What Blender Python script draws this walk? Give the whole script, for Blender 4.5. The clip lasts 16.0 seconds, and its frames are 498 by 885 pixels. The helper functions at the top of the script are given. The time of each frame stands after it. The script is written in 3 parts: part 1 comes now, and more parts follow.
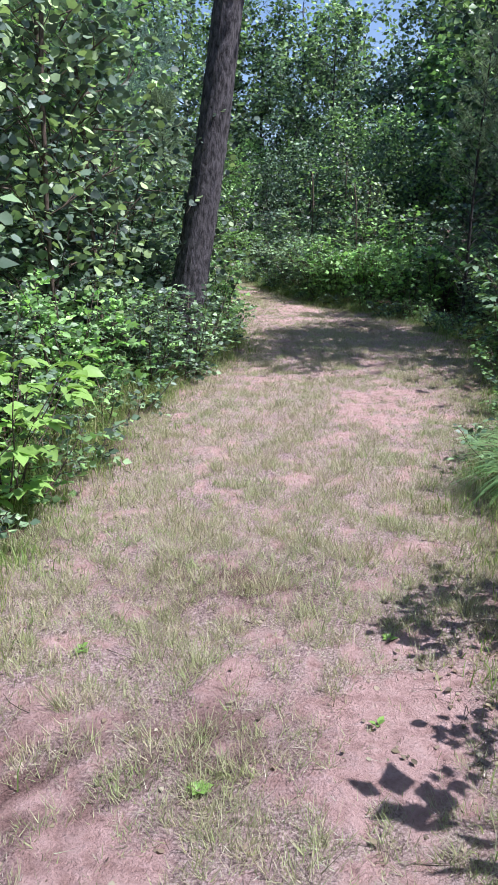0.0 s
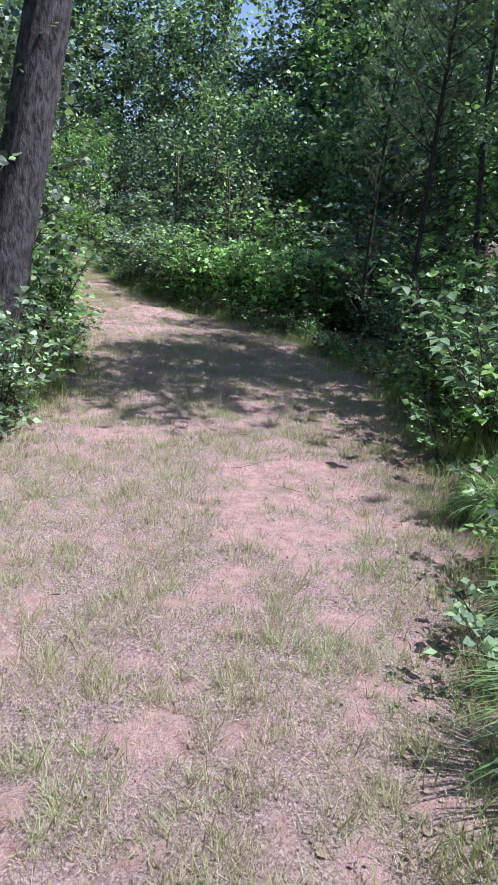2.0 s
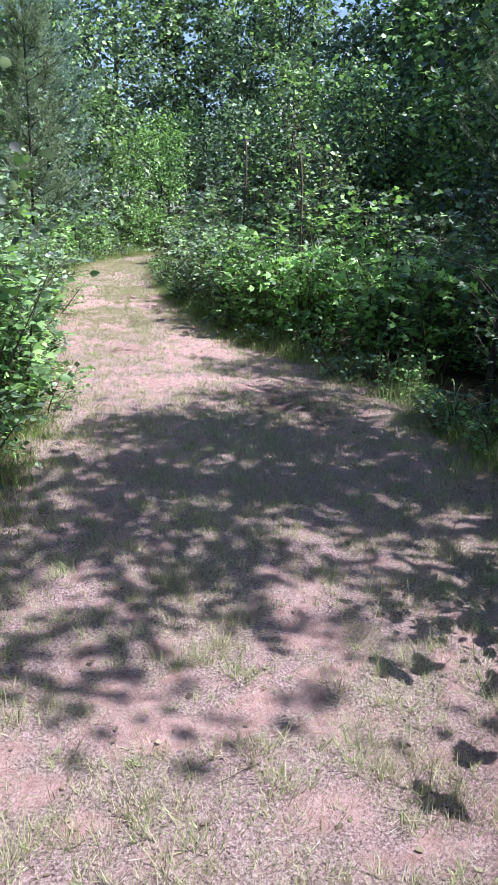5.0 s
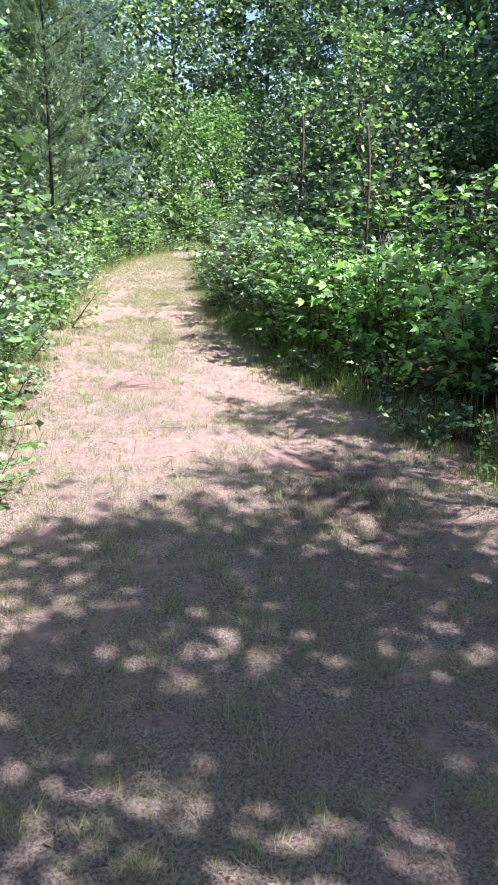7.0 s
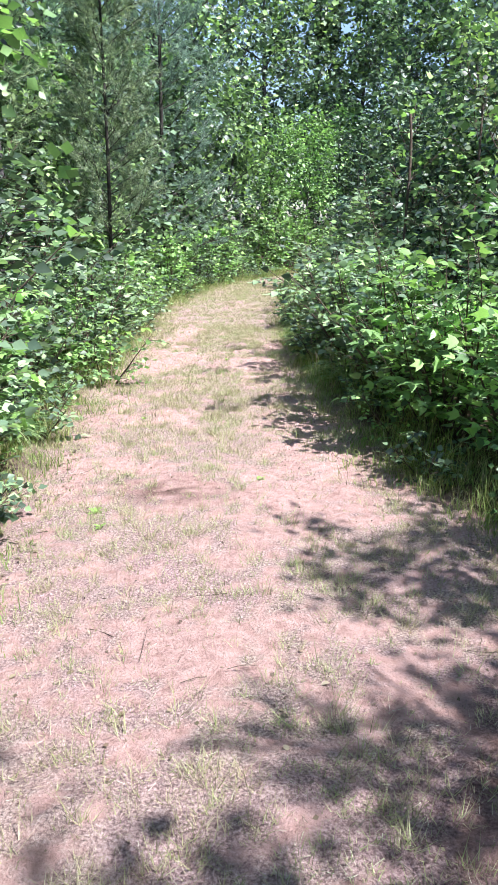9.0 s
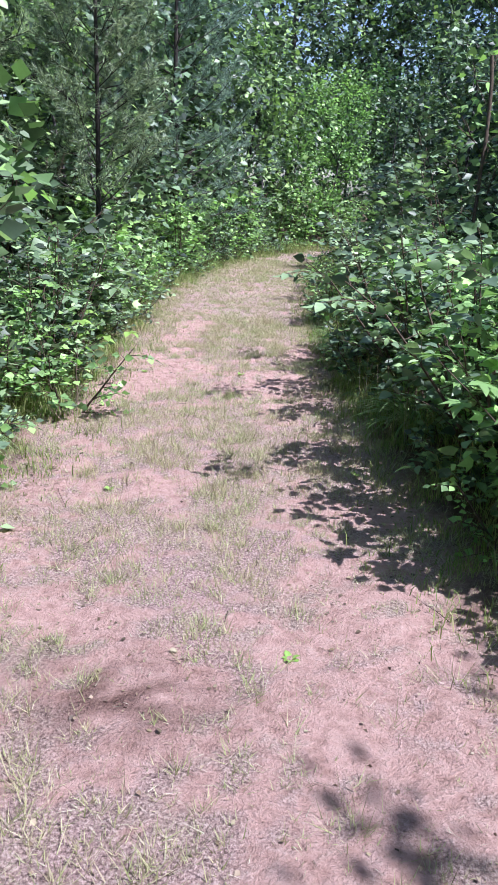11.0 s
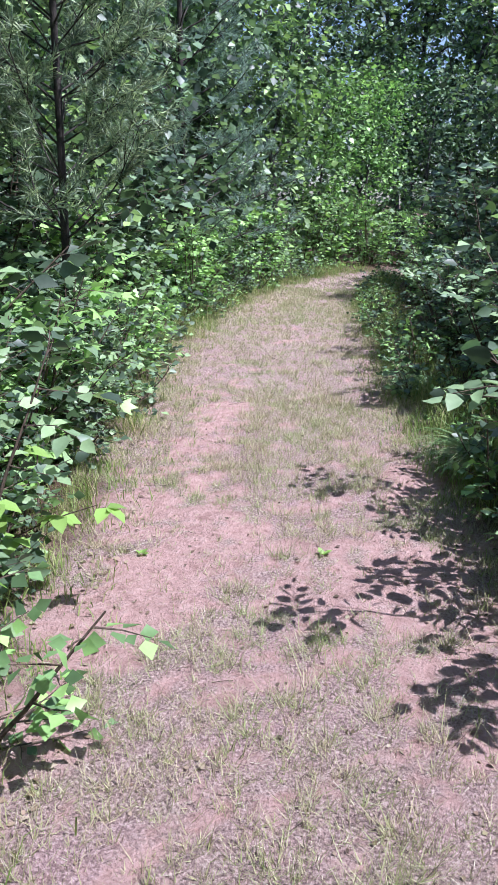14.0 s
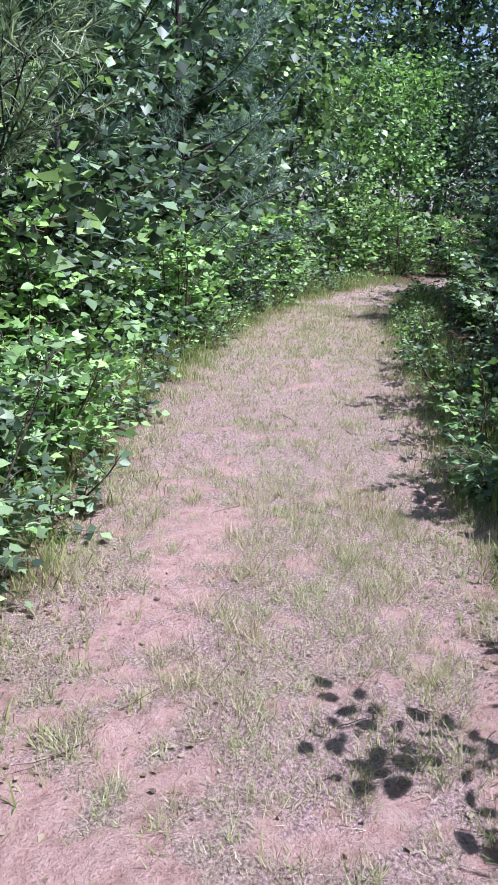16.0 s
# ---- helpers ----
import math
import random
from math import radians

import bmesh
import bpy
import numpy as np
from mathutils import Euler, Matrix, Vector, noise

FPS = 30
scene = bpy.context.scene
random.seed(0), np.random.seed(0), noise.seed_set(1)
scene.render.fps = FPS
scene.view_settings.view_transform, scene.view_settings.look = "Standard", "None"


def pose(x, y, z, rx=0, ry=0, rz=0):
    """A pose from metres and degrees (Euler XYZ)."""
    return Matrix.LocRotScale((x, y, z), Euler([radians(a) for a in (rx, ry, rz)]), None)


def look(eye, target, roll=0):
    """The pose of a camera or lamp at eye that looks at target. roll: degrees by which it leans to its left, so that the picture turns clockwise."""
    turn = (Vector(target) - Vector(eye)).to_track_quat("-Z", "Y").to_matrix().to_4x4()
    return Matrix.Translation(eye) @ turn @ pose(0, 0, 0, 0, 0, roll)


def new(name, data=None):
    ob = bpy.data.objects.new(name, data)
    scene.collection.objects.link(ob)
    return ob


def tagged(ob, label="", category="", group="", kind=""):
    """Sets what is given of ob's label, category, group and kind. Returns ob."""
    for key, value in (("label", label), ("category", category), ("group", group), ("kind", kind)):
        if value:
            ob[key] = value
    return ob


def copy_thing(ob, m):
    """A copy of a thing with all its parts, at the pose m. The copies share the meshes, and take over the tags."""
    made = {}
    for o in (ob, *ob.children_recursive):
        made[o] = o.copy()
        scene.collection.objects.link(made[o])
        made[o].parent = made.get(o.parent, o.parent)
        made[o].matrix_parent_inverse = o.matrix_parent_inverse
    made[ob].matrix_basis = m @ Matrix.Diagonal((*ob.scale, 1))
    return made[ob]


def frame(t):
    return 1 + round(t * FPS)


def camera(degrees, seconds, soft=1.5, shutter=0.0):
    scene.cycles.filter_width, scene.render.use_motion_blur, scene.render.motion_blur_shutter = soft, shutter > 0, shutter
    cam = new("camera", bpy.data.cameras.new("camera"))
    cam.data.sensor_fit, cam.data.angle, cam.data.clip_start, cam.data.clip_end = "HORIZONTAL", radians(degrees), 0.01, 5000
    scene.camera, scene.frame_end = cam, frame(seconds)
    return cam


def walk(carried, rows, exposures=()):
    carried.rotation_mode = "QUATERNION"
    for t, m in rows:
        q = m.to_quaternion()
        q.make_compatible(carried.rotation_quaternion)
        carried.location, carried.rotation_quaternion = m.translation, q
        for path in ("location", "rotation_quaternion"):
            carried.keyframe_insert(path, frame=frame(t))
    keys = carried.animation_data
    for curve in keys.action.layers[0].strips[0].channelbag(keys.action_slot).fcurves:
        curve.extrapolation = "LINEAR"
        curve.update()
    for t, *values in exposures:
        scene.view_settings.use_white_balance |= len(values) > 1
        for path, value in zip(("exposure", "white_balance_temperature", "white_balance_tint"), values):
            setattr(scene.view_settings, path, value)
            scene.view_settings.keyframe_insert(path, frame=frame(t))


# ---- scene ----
cam = camera(36.2, 16.0)
METRES, EYE, TILT, LEAN, TURN = 18.3, 1.5, -15.7, 0.0, 0.0
ROWS = [
    (0.0, 0.0, 0.0, 0.0, 0.0, 0.0, 0.0),
    (0.5, 0.0016, 0.0329, 0.0094, -0.65, 0.25, -0.4),
    (1.0, 0.0022, 0.0651, 0.0196, -6.42, -0.09, -2.19),
    (1.5, 0.0065, 0.1001, 0.0285, -7.73, -0.26, -2.24),
    (2.0, 0.0066, 0.1338, 0.0368, -10.99, -0.59, -1.83),
    (2.5, 0.0131, 0.1661, 0.0458, -10.86, -0.78, -0.07),
    (3.0, 0.0176, 0.1973, 0.0553, -10.87, -0.85, 0.43),
    (3.5, 0.0243, 0.2255, 0.0639, -11.77, -1.17, 0.54),
    (4.0, 0.0344, 0.2526, 0.0731, -10.76, -1.13, 0.63),
    (4.5, 0.0414, 0.2826, 0.0822, -10.74, -1.36, -1.12),
    (5.0, 0.0531, 0.312, 0.0896, -3.62, -0.99, -1.5),
    (7.5, 0.0685, 0.4628, 0.1331, 3.08, -2.01, -2.28),
    (8.0, 0.0628, 0.4931, 0.1417, 6.31, -1.83, -2.36),
    (8.5, 0.0635, 0.5211, 0.1491, 7.48, -0.61, -2.55),
    (11.0, 0.0416, 0.6659, 0.1891, 8.54, -2.98, -5.59),
    (11.5, 0.0292, 0.6927, 0.1953, 8.29, -4.16, -6.1),
    (12.0, 0.0215, 0.7202, 0.2014, 5.16, -4.59, -6.59),
    (12.5, 0.0084, 0.7488, 0.2125, 7.1, -1.73, -6.13),
    (13.0, 0.0016, 0.7744, 0.2196, 8.1, -1.86, -3.69),
    (13.5, -0.0009, 0.8017, 0.228, 9.14, -1.73, -3.61),
    (14.0, -0.0065, 0.8293, 0.2345, 9.32, -2.11, -3.96),
    (14.5, -0.0097, 0.8575, 0.2407, 12.59, -2.95, -3.92),
    (15.0, -0.0139, 0.8855, 0.2478, 13.68, -3.03, -5.63),
    (15.5, -0.0188, 0.9139, 0.2561, 11.49, -2.99, -6.29),
    (16.0, -0.0206, 0.9436, 0.2658, 10.82, -2.09, -4.78),
]
walk(cam, [(t, pose(0, 0, EYE, TILT, LEAN, TURN) @ pose(METRES * x, METRES * y, METRES * z, 90 + pitch, roll, yaw)) for t, x, y, z, yaw, pitch, roll in ROWS],
     [(0.0, 0.68, 5650, 19), (4.5, 0.88, 5600, 20), (5.0, 1.0, 5650, 19), (7.4, 1.30, 6000, 14), (8.6, 1.30, 5950, 15), (10.9, 0.86, 5600, 21), (16.0, 0.78, 5500, 23)])

# ---- world and sun ----
SUN_TO = Vector((0.49, -0.15, 0.86)).normalized()
world = bpy.data.worlds.new("world")
scene.world = world
world.use_nodes = True
wn = world.node_tree.nodes
sky = wn.new("ShaderNodeTexSky")
sky.sky_type = "NISHITA"
sky.sun_disc = False
sky.sun_elevation = math.asin(SUN_TO.z)
sky.sun_rotation = math.atan2(SUN_TO.x, SUN_TO.y)
world.node_tree.links.new(sky.outputs[0], wn["Background"].inputs[0])
wn["Background"].inputs[1].default_value = 0.098
sun = new("sun", bpy.data.lights.new("sun", "SUN"))
sun.data.energy = 5.0
sun.data.angle = radians(0.55)
sun.data.color = (1.0, 0.95, 0.87)
sun.matrix_world = look(SUN_TO * 30, (0, 0, 0))


# ---- materials ----
def ramp(nt, fac, stops):
    node = nt.nodes.new("ShaderNodeValToRGB")
    while len(node.color_ramp.elements) < len(stops):
        node.color_ramp.elements.new(0.5)
    for e, (p, c) in zip(node.color_ramp.elements, stops):
        e.position, e.color = p, (*c, 1)
    nt.links.new(fac, node.inputs[0])
    return node.outputs[0]


def noise_node(nt, scale, detail=4.0, rough=0.6, stretch=None):
    tc = nt.nodes.new("ShaderNodeTexCoord")
    n = nt.nodes.new("ShaderNodeTexNoise")
    n.inputs["Scale"].default_value, n.inputs["Detail"].default_value, n.inputs["Roughness"].default_value = scale, detail, rough
    src = tc.outputs["Object"]
    if stretch:
        mp = nt.nodes.new("ShaderNodeMapping")
        mp.inputs["Scale"].default_value = stretch
        nt.links.new(src, mp.inputs[0])
        src = mp.outputs[0]
    nt.links.new(src, n.inputs["Vector"])
    return n.outputs["Fac"]


def mix(nt, fac, a, b, mode="MIX"):
    m = nt.nodes.new("ShaderNodeMix")
    m.data_type, m.blend_type = "RGBA", mode
    for sock, v in ((m.inputs["Factor"], fac), (m.inputs["A"], a), (m.inputs["B"], b)):
        if isinstance(v, (int, float)):
            sock.default_value = v
        elif isinstance(v, tuple):
            sock.default_value = (*v, 1)
        else:
            nt.links.new(v, sock)
    return m.outputs["Result"]


def bump(nt, height, strength, distance):
    b = nt.nodes.new("ShaderNodeBump")
    b.inputs["Strength"].default_value, b.inputs["Distance"].default_value = strength, distance
    nt.links.new(height, b.inputs["Height"])
    return b.outputs[0]


def base_material(name):
    m = bpy.data.materials.new(name)
    m.use_nodes = True
    return m, m.node_tree, m.node_tree.nodes["Principled BSDF"]


def leaf_material(name, dark, mid, light, rough=0.46, glow=0.23, trans=None):
    """Leaf: colour differs leaf by leaf and plant by plant; thin, so that sun from behind shines through."""
    m, nt, p = base_material(name)
    geo = nt.nodes.new("ShaderNodeNewGeometry")
    info = nt.nodes.new("ShaderNodeObjectInfo")
    # Dark stops lowered further: the darkest leaves imitate shaded gaps in the foliage.
    c = ramp(nt, geo.outputs["Random Per Island"], [(0.0, tuple(v * 0.55 for v in dark)), (0.48, tuple(v * 0.8 for v in mid)), (0.86, light), (1.0, tuple(min(1, v * 1.45) for v in light))])
    h = nt.nodes.new("ShaderNodeHueSaturation")
    mr = nt.nodes.new("ShaderNodeMapRange")
    mr.inputs["To Min"].default_value, mr.inputs["To Max"].default_value = 0.9, 1.4
    nt.links.new(info.outputs["Random"], mr.inputs["Value"])
    nt.links.new(mr.outputs[0], h.inputs["Value"])
    nt.links.new(c, h.inputs["Color"])
    n = noise_node(nt, 60, 2)
    c2 = mix(nt, 0.35, h.outputs[0], ramp(nt, n, [(0.3, (0.5, 0.5, 0.5)), (0.7, (1, 1, 1))]), "MULTIPLY")
    nt.links.new(c2, p.inputs["Base Color"])
    p.inputs["Roughness"].default_value = rough
    p.inputs["Specular IOR Level"].default_value = 0.5
    tr = nt.nodes.new("ShaderNodeBsdfTranslucent")
    t2 = mix(nt, 1.0, h.outputs[0], trans or (0.97, 1.08, 0.62), "MULTIPLY")
    hs = nt.nodes.new("ShaderNodeHueSaturation")
    hs.inputs["Value"].default_value = 1.35
    nt.links.new(t2, hs.inputs["Color"])
    nt.links.new(hs.outputs[0], tr.inputs["Color"])
    ms = nt.nodes.new("ShaderNodeMixShader")
    ms.inputs[0].default_value = glow
    nt.links.new(p.outputs[0], ms.inputs[1])
    nt.links.new(tr.outputs[0], ms.inputs[2])
    nt.links.new(ms.outputs[0], nt.nodes["Material Output"].inputs[0])
    return m


def bark_material(name, dark, light, scale=14.0, deep=0.02):
    m, nt, p = base_material(name)
    f = noise_node(nt, scale, 6, 0.65, (1.0, 1.0, 0.4))
    f2 = noise_node(nt, scale * 0.18, 3)
    c = ramp(nt, f, [(0.36, dark), (0.62, light)])
    nt.links.new(mix(nt, 0.5, c, ramp(nt, f2, [(0.35, (0.55, 0.55, 0.55)), (0.65, (1, 1, 1))]), "MULTIPLY"), p.inputs["Base Color"])
    p.inputs["Roughness"].default_value = 0.92
    nt.links.new(bump(nt, f, 0.9, deep), p.inputs["Normal"])
    return m


def blade_material(name, stops, glow=0.3, rough=0.6):
    m, nt, p = base_material(name)
    geo = nt.nodes.new("ShaderNodeNewGeometry")
    n = noise_node(nt, 1.3, 3)
    c = ramp(nt, geo.outputs["Random Per Island"], stops)
    c = mix(nt, 0.55, c, ramp(nt, n, [(0.35, (0.75, 0.95, 0.62)), (0.65, (1.0, 0.93, 0.86))]), "MULTIPLY")
    c = mix(nt, 0.6, c, ramp(nt, noise_node(nt, 8, 3), [(0.36, (0.80, 0.96, 0.62)), (0.52, (1.0, 0.98, 0.95)), (0.7, (1.08, 0.95, 0.95))]), "MULTIPLY")
    nt.links.new(c, p.inputs["Base Color"])
    p.inputs["Roughness"].default_value = rough
    tr = nt.nodes.new("ShaderNodeBsdfTranslucent")
    nt.links.new(c, tr.inputs["Color"])
    ms = nt.nodes.new("ShaderNodeMixShader")
    ms.inputs[0].default_value = glow
    nt.links.new(p.outputs[0], ms.inputs[1])
    nt.links.new(tr.outputs[0], ms.inputs[2])
    nt.links.new(ms.outputs[0], nt.nodes["Material Output"].inputs[0])
    return m


def ground_material():
    """Pinkish sandy soil, straw-grey thatch and, off the trail, brown leaf litter; the cover is stored at the ground's corners."""
    m, nt, p = base_material("sandy_soil")
    at = nt.nodes.new("ShaderNodeAttribute")
    at.attribute_name = "cover"
    sep = nt.nodes.new("ShaderNodeSeparateColor")
    nt.links.new(at.outputs["Color"], sep.inputs[0])
    fine, mid, big = noise_node(nt, 95, 5, 0.7), noise_node(nt, 17, 5, 0.65), noise_node(nt, 1.6, 4)
    soil = ramp(nt, mid, [(0.3, (0.36, 0.225, 0.195)), (0.5, (0.52, 0.345, 0.31)), (0.72, (0.60, 0.425, 0.39))])
    soil = mix(nt, 0.6, soil, ramp(nt, fine, [(0.3, (0.55, 0.5, 0.5)), (0.48, (1, 1, 1))]), "MULTIPLY")
    thatch = ramp(nt, fine, [(0.34, (0.15, 0.105, 0.105)), (0.49, (0.38, 0.275, 0.265)), (0.62, (0.60, 0.475, 0.46))])
    thatch = mix(nt, 0.5, thatch, ramp(nt, big, [(0.35, (0.86, 0.95, 0.72)), (0.65, (1.0, 0.88, 0.9))]), "MULTIPLY")
    litter = ramp(nt, mid, [(0.32, (0.035, 0.024, 0.018)), (0.55, (0.12, 0.08, 0.052)), (0.75, (0.21, 0.15, 0.10))])
    ma = nt.nodes.new("ShaderNodeMath")
    ma.operation = "MULTIPLY_ADD"
    nt.links.new(mid, ma.inputs[0])
    ma.inputs[1].default_value = 1.1
    sub = nt.nodes.new("ShaderNodeMath")
    sub.operation = "ADD"
    nt.links.new(sep.outputs[0], sub.inputs[0])
    sub.inputs[1].default_value = -0.55
    nt.links.new(sub.outputs[0], ma.inputs[2])
    sharp = ramp(nt, ma.outputs[0], [(0.28, (0, 0, 0)), (0.72, (1, 1, 1))])
    c = mix(nt, sharp, soil, thatch)
    rust = ramp(nt, fine, [(0.34, (0.05, 0.028, 0.026)), (0.52, (0.15, 0.085, 0.072)), (0.7, (0.26, 0.17, 0.14))])
    c = mix(nt, sep.outputs[2], c, rust)
    c = mix(nt, sep.outputs[1], c, litter)
    nt.links.new(c, p.inputs["Base Color"])
    p.inputs["Roughness"].default_value = 0.95
    p.inputs["Specular IOR Level"].default_value = 0.2
    both = nt.nodes.new("ShaderNodeMath")
    both.operation = "MULTIPLY_ADD"
    nt.links.new(mid, both.inputs[0])
    both.inputs[1].default_value = 1.6
    nt.links.new(fine, both.inputs[2])
    nt.links.new(bump(nt, both.outputs[0], 1.0, 0.022), p.inputs["Normal"])
    return m


SOIL = ground_material()
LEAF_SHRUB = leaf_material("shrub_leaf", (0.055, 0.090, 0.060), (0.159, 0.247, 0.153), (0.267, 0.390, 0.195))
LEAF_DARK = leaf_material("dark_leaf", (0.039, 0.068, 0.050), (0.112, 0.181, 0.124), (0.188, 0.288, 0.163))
# Yellow-green leaf, lightened: on shrubs and young trees its colour imitates sunlight.
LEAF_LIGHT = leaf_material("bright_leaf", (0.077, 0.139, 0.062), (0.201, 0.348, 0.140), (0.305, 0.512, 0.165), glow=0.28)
# Lighter, yellower leaf of brambles and small weeds: sunlight put into its colour.
LEAF_BRIGHT = leaf_material("sun_toned_leaf", (0.17, 0.31, 0.08), (0.25, 0.42, 0.10), (0.33, 0.52, 0.13), glow=0.3, rough=0.45)
LEAF_ASPEN = leaf_material("aspen_leaf", (0.062, 0.092, 0.074), (0.160, 0.230, 0.168), (0.280, 0.375, 0.162), rough=0.48)
LEAF_OAK = leaf_material("oak_leaf", (0.048, 0.082, 0.057), (0.137, 0.221, 0.137), (0.286, 0.429, 0.150))
NEEDLE = leaf_material("pine_needle", (0.11, 0.18, 0.11), (0.22, 0.32, 0.20), (0.37, 0.46, 0.28), glow=0.3, trans=(1, 1, 0.7), rough=0.45)
NEEDLE_BLUE = leaf_material("white_pine_needle", (0.135, 0.225, 0.185), (0.22, 0.335, 0.265), (0.31, 0.43, 0.32), glow=0.3, trans=(0.9, 1, 0.85), rough=0.45)
BARK = bark_material("furrowed_bark", (0.016, 0.013, 0.014), (0.125, 0.112, 0.118), 26, 0.035)
BARK_PINE = bark_material("pine_bark", (0.02, 0.017, 0.015), (0.07, 0.06, 0.052), 30)
TWIG = bark_material("twig_bark", (0.05, 0.035, 0.025), (0.15, 0.11, 0.08), 60, 0.004)
GRASS_DRY = blade_material("trail_grass", [(0.0, (0.20, 0.17, 0.12)), (0.3, (0.60, 0.535, 0.41)), (0.64, (0.52, 0.50, 0.325)), (0.9, (0.35, 0.39, 0.17)), (1.0, (0.72, 0.68, 0.55))])
GRASS_GREEN = blade_material("verge_grass", [(0.0, (0.15, 0.23, 0.06)), (0.5, (0.27, 0.36, 0.11)), (0.8, (0.42, 0.46, 0.19)), (1.0, (0.55, 0.49, 0.30))], 0.4)
STRAW = blade_material("straw", [(0.0, (0.10, 0.075, 0.07)), (0.35, (0.26, 0.21, 0.19)), (0.7, (0.50, 0.445, 0.40)), (1.0, (0.66, 0.61, 0.56))], 0.1)
SEDGE = blade_material("sedge_blade", [(0.0, (0.18, 0.30, 0.13)), (0.6, (0.31, 0.45, 0.22)), (1.0, (0.48, 0.58, 0.34))], 0.4, 0.45)
DEAD_LEAF = blade_material("dead_leaf", [(0.0, (0.10, 0.07, 0.06)), (0.5, (0.24, 0.17, 0.13)), (0.85, (0.36, 0.28, 0.22)), (1.0, (0.46, 0.39, 0.33))], 0.15)

# ---- geometry helpers ----
RNG = np.random.default_rng(7)
UP = np.array((0.0, 0.0, 1.0))


def unit(v):
    v = np.asarray(v, float)
    return v / np.maximum(np.linalg.norm(v, axis=-1, keepdims=True), 1e-9)


def mesh_object(name, verts, faces, material, parent=None, label="", smooth=False):
    """One mesh object from an array of corners and an array (n, k) of faces, all of k corners."""
    me = bpy.data.meshes.new(name)
    verts, faces = np.asarray(verts, np.float32), np.asarray(faces, np.int32)
    me.vertices.add(len(verts))
    me.vertices.foreach_set("co", verts.ravel())
    n, k = faces.shape
    me.loops.add(n * k)
    me.loops.foreach_set("vertex_index", faces.ravel())
    me.polygons.add(n)
    me.polygons.foreach_set("loop_start", np.arange(0, n * k, k, dtype=np.int32))
    if smooth:
        me.polygons.foreach_set("use_smooth", np.ones(n, bool))
    me.update(calc_edges=True)
    me.materials.append(material)
    ob = new(name, me)
    if parent is not None:
        ob.parent = parent
    if label:
        ob["label"] = label
    return ob


class Tubes:
    """Tapered round branches gathered into one mesh."""

    def __init__(self):
        self.v, self.f, self.n = [], [], 0

    def add(self, pts, r0, r1, sides=5, flare=0.0, rough=0.0, furrow=0.0):
        pts = np.asarray(pts, float)
        m = len(pts)
        t = np.linspace(0, 1, m)
        r = r0 + (r1 - r0) * t + flare * np.exp(-t * 14)
        d = unit(np.gradient(pts, axis=0))
        side = unit(np.cross(d, np.where(abs(d[:, 2:3]) > 0.9, np.array([[1.0, 0, 0]]), UP[None])))
        other = np.cross(d, side)
        a = np.arange(sides) * 2 * np.pi / sides
        ring = np.cos(a)[None, :, None] * side[:, None] + np.sin(a)[None, :, None] * other[:, None]
        rad = r[:, None, None] * (1 + rough * RNG.normal(size=(m, sides, 1)))
        if furrow:
            # ridges of bark that wander and break on their way up
            zz = pts[:, None, 2] * 1.0
            ridge = np.abs(np.sin(a[None] * 9 + 1.3 * np.sin(zz * 2.1 + a[None] * 2) + 0.9 * np.sin(zz * 5.3 + a[None] * 5)))
            plate = 0.6 + 0.4 * np.sin(zz * 26 + 5 * np.sin(a[None] * 4 + zz))
            rad = rad * (1 + furrow * (ridge ** 0.7 * plate - 0.4))[..., None]
        self.v.append((pts[:, None] + ring * rad).reshape(-1, 3))  # one ring of corners at each point
        i, j = np.meshgrid(np.arange(m - 1), np.arange(sides), indexing="ij")
        k = (j + 1) % sides
        q = np.stack((i * sides + j, i * sides + k, (i + 1) * sides + k, (i + 1) * sides + j), -1).reshape(-1, 4)
        self.f.append(q + self.n)
        self.n += m * sides

    def make(self, name, material, parent, label=""):
        return mesh_object(name, np.concatenate(self.v), np.concatenate(self.f), material, parent, label, True)


# Leaf outlines: along, across, lift; the corners run base, sides, tip, with a folded midrib.
OVATE = (np.array([(0, 0, 0), (0.28, -0.33, 0.07), (0.66, -0.26, 0.03), (1, 0, -0.14), (0.66, 0.26, 0.03), (0.28, 0.33, 0.07), (0.5, 0, -0.03)]),
         np.array([(0, 1, 6), (1, 2, 6), (2, 3, 6), (3, 4, 6), (4, 5, 6), (5, 0, 6)]))
ROUND = (np.array([(0, 0, 0), (0.2, -0.4, 0.05), (0.66, -0.38, 0.02), (1, 0, -0.08), (0.66, 0.38, 0.02), (0.2, 0.4, 0.05), (0.5, 0, -0.03)]), OVATE[1])
LOBED = (np.array([(0, 0, 0), (0.18, -0.3, 0.03), (0.62, -0.52, 0.0), (0.55, -0.2, 0.04), (1, 0, -0.12), (0.55, 0.2, 0.04), (0.62, 0.52, 0.0), (0.18, 0.3, 0.03)]),
         np.array([(0, 1, 3), (1, 2, 3), (0, 3, 5), (3, 4, 5), (5, 6, 7), (0, 5, 7)]))
FOLDED = (np.array([(0, 0, 0), (0.38, -0.36, 0.06), (1, 0, -0.13), (0.38, 0.36, 0.06), (0.5, 0, -0.03)]), np.array([(0, 1, 4), (1, 2, 4), (2, 3, 4), (3, 0, 4)]))
KITE = (np.array([(0, 0, 0), (0.42, -0.42, 0.06), (1, 0, -0.1), (0.42, 0.42, 0.06)]), np.array([(0, 1, 2), (0, 2, 3)]))


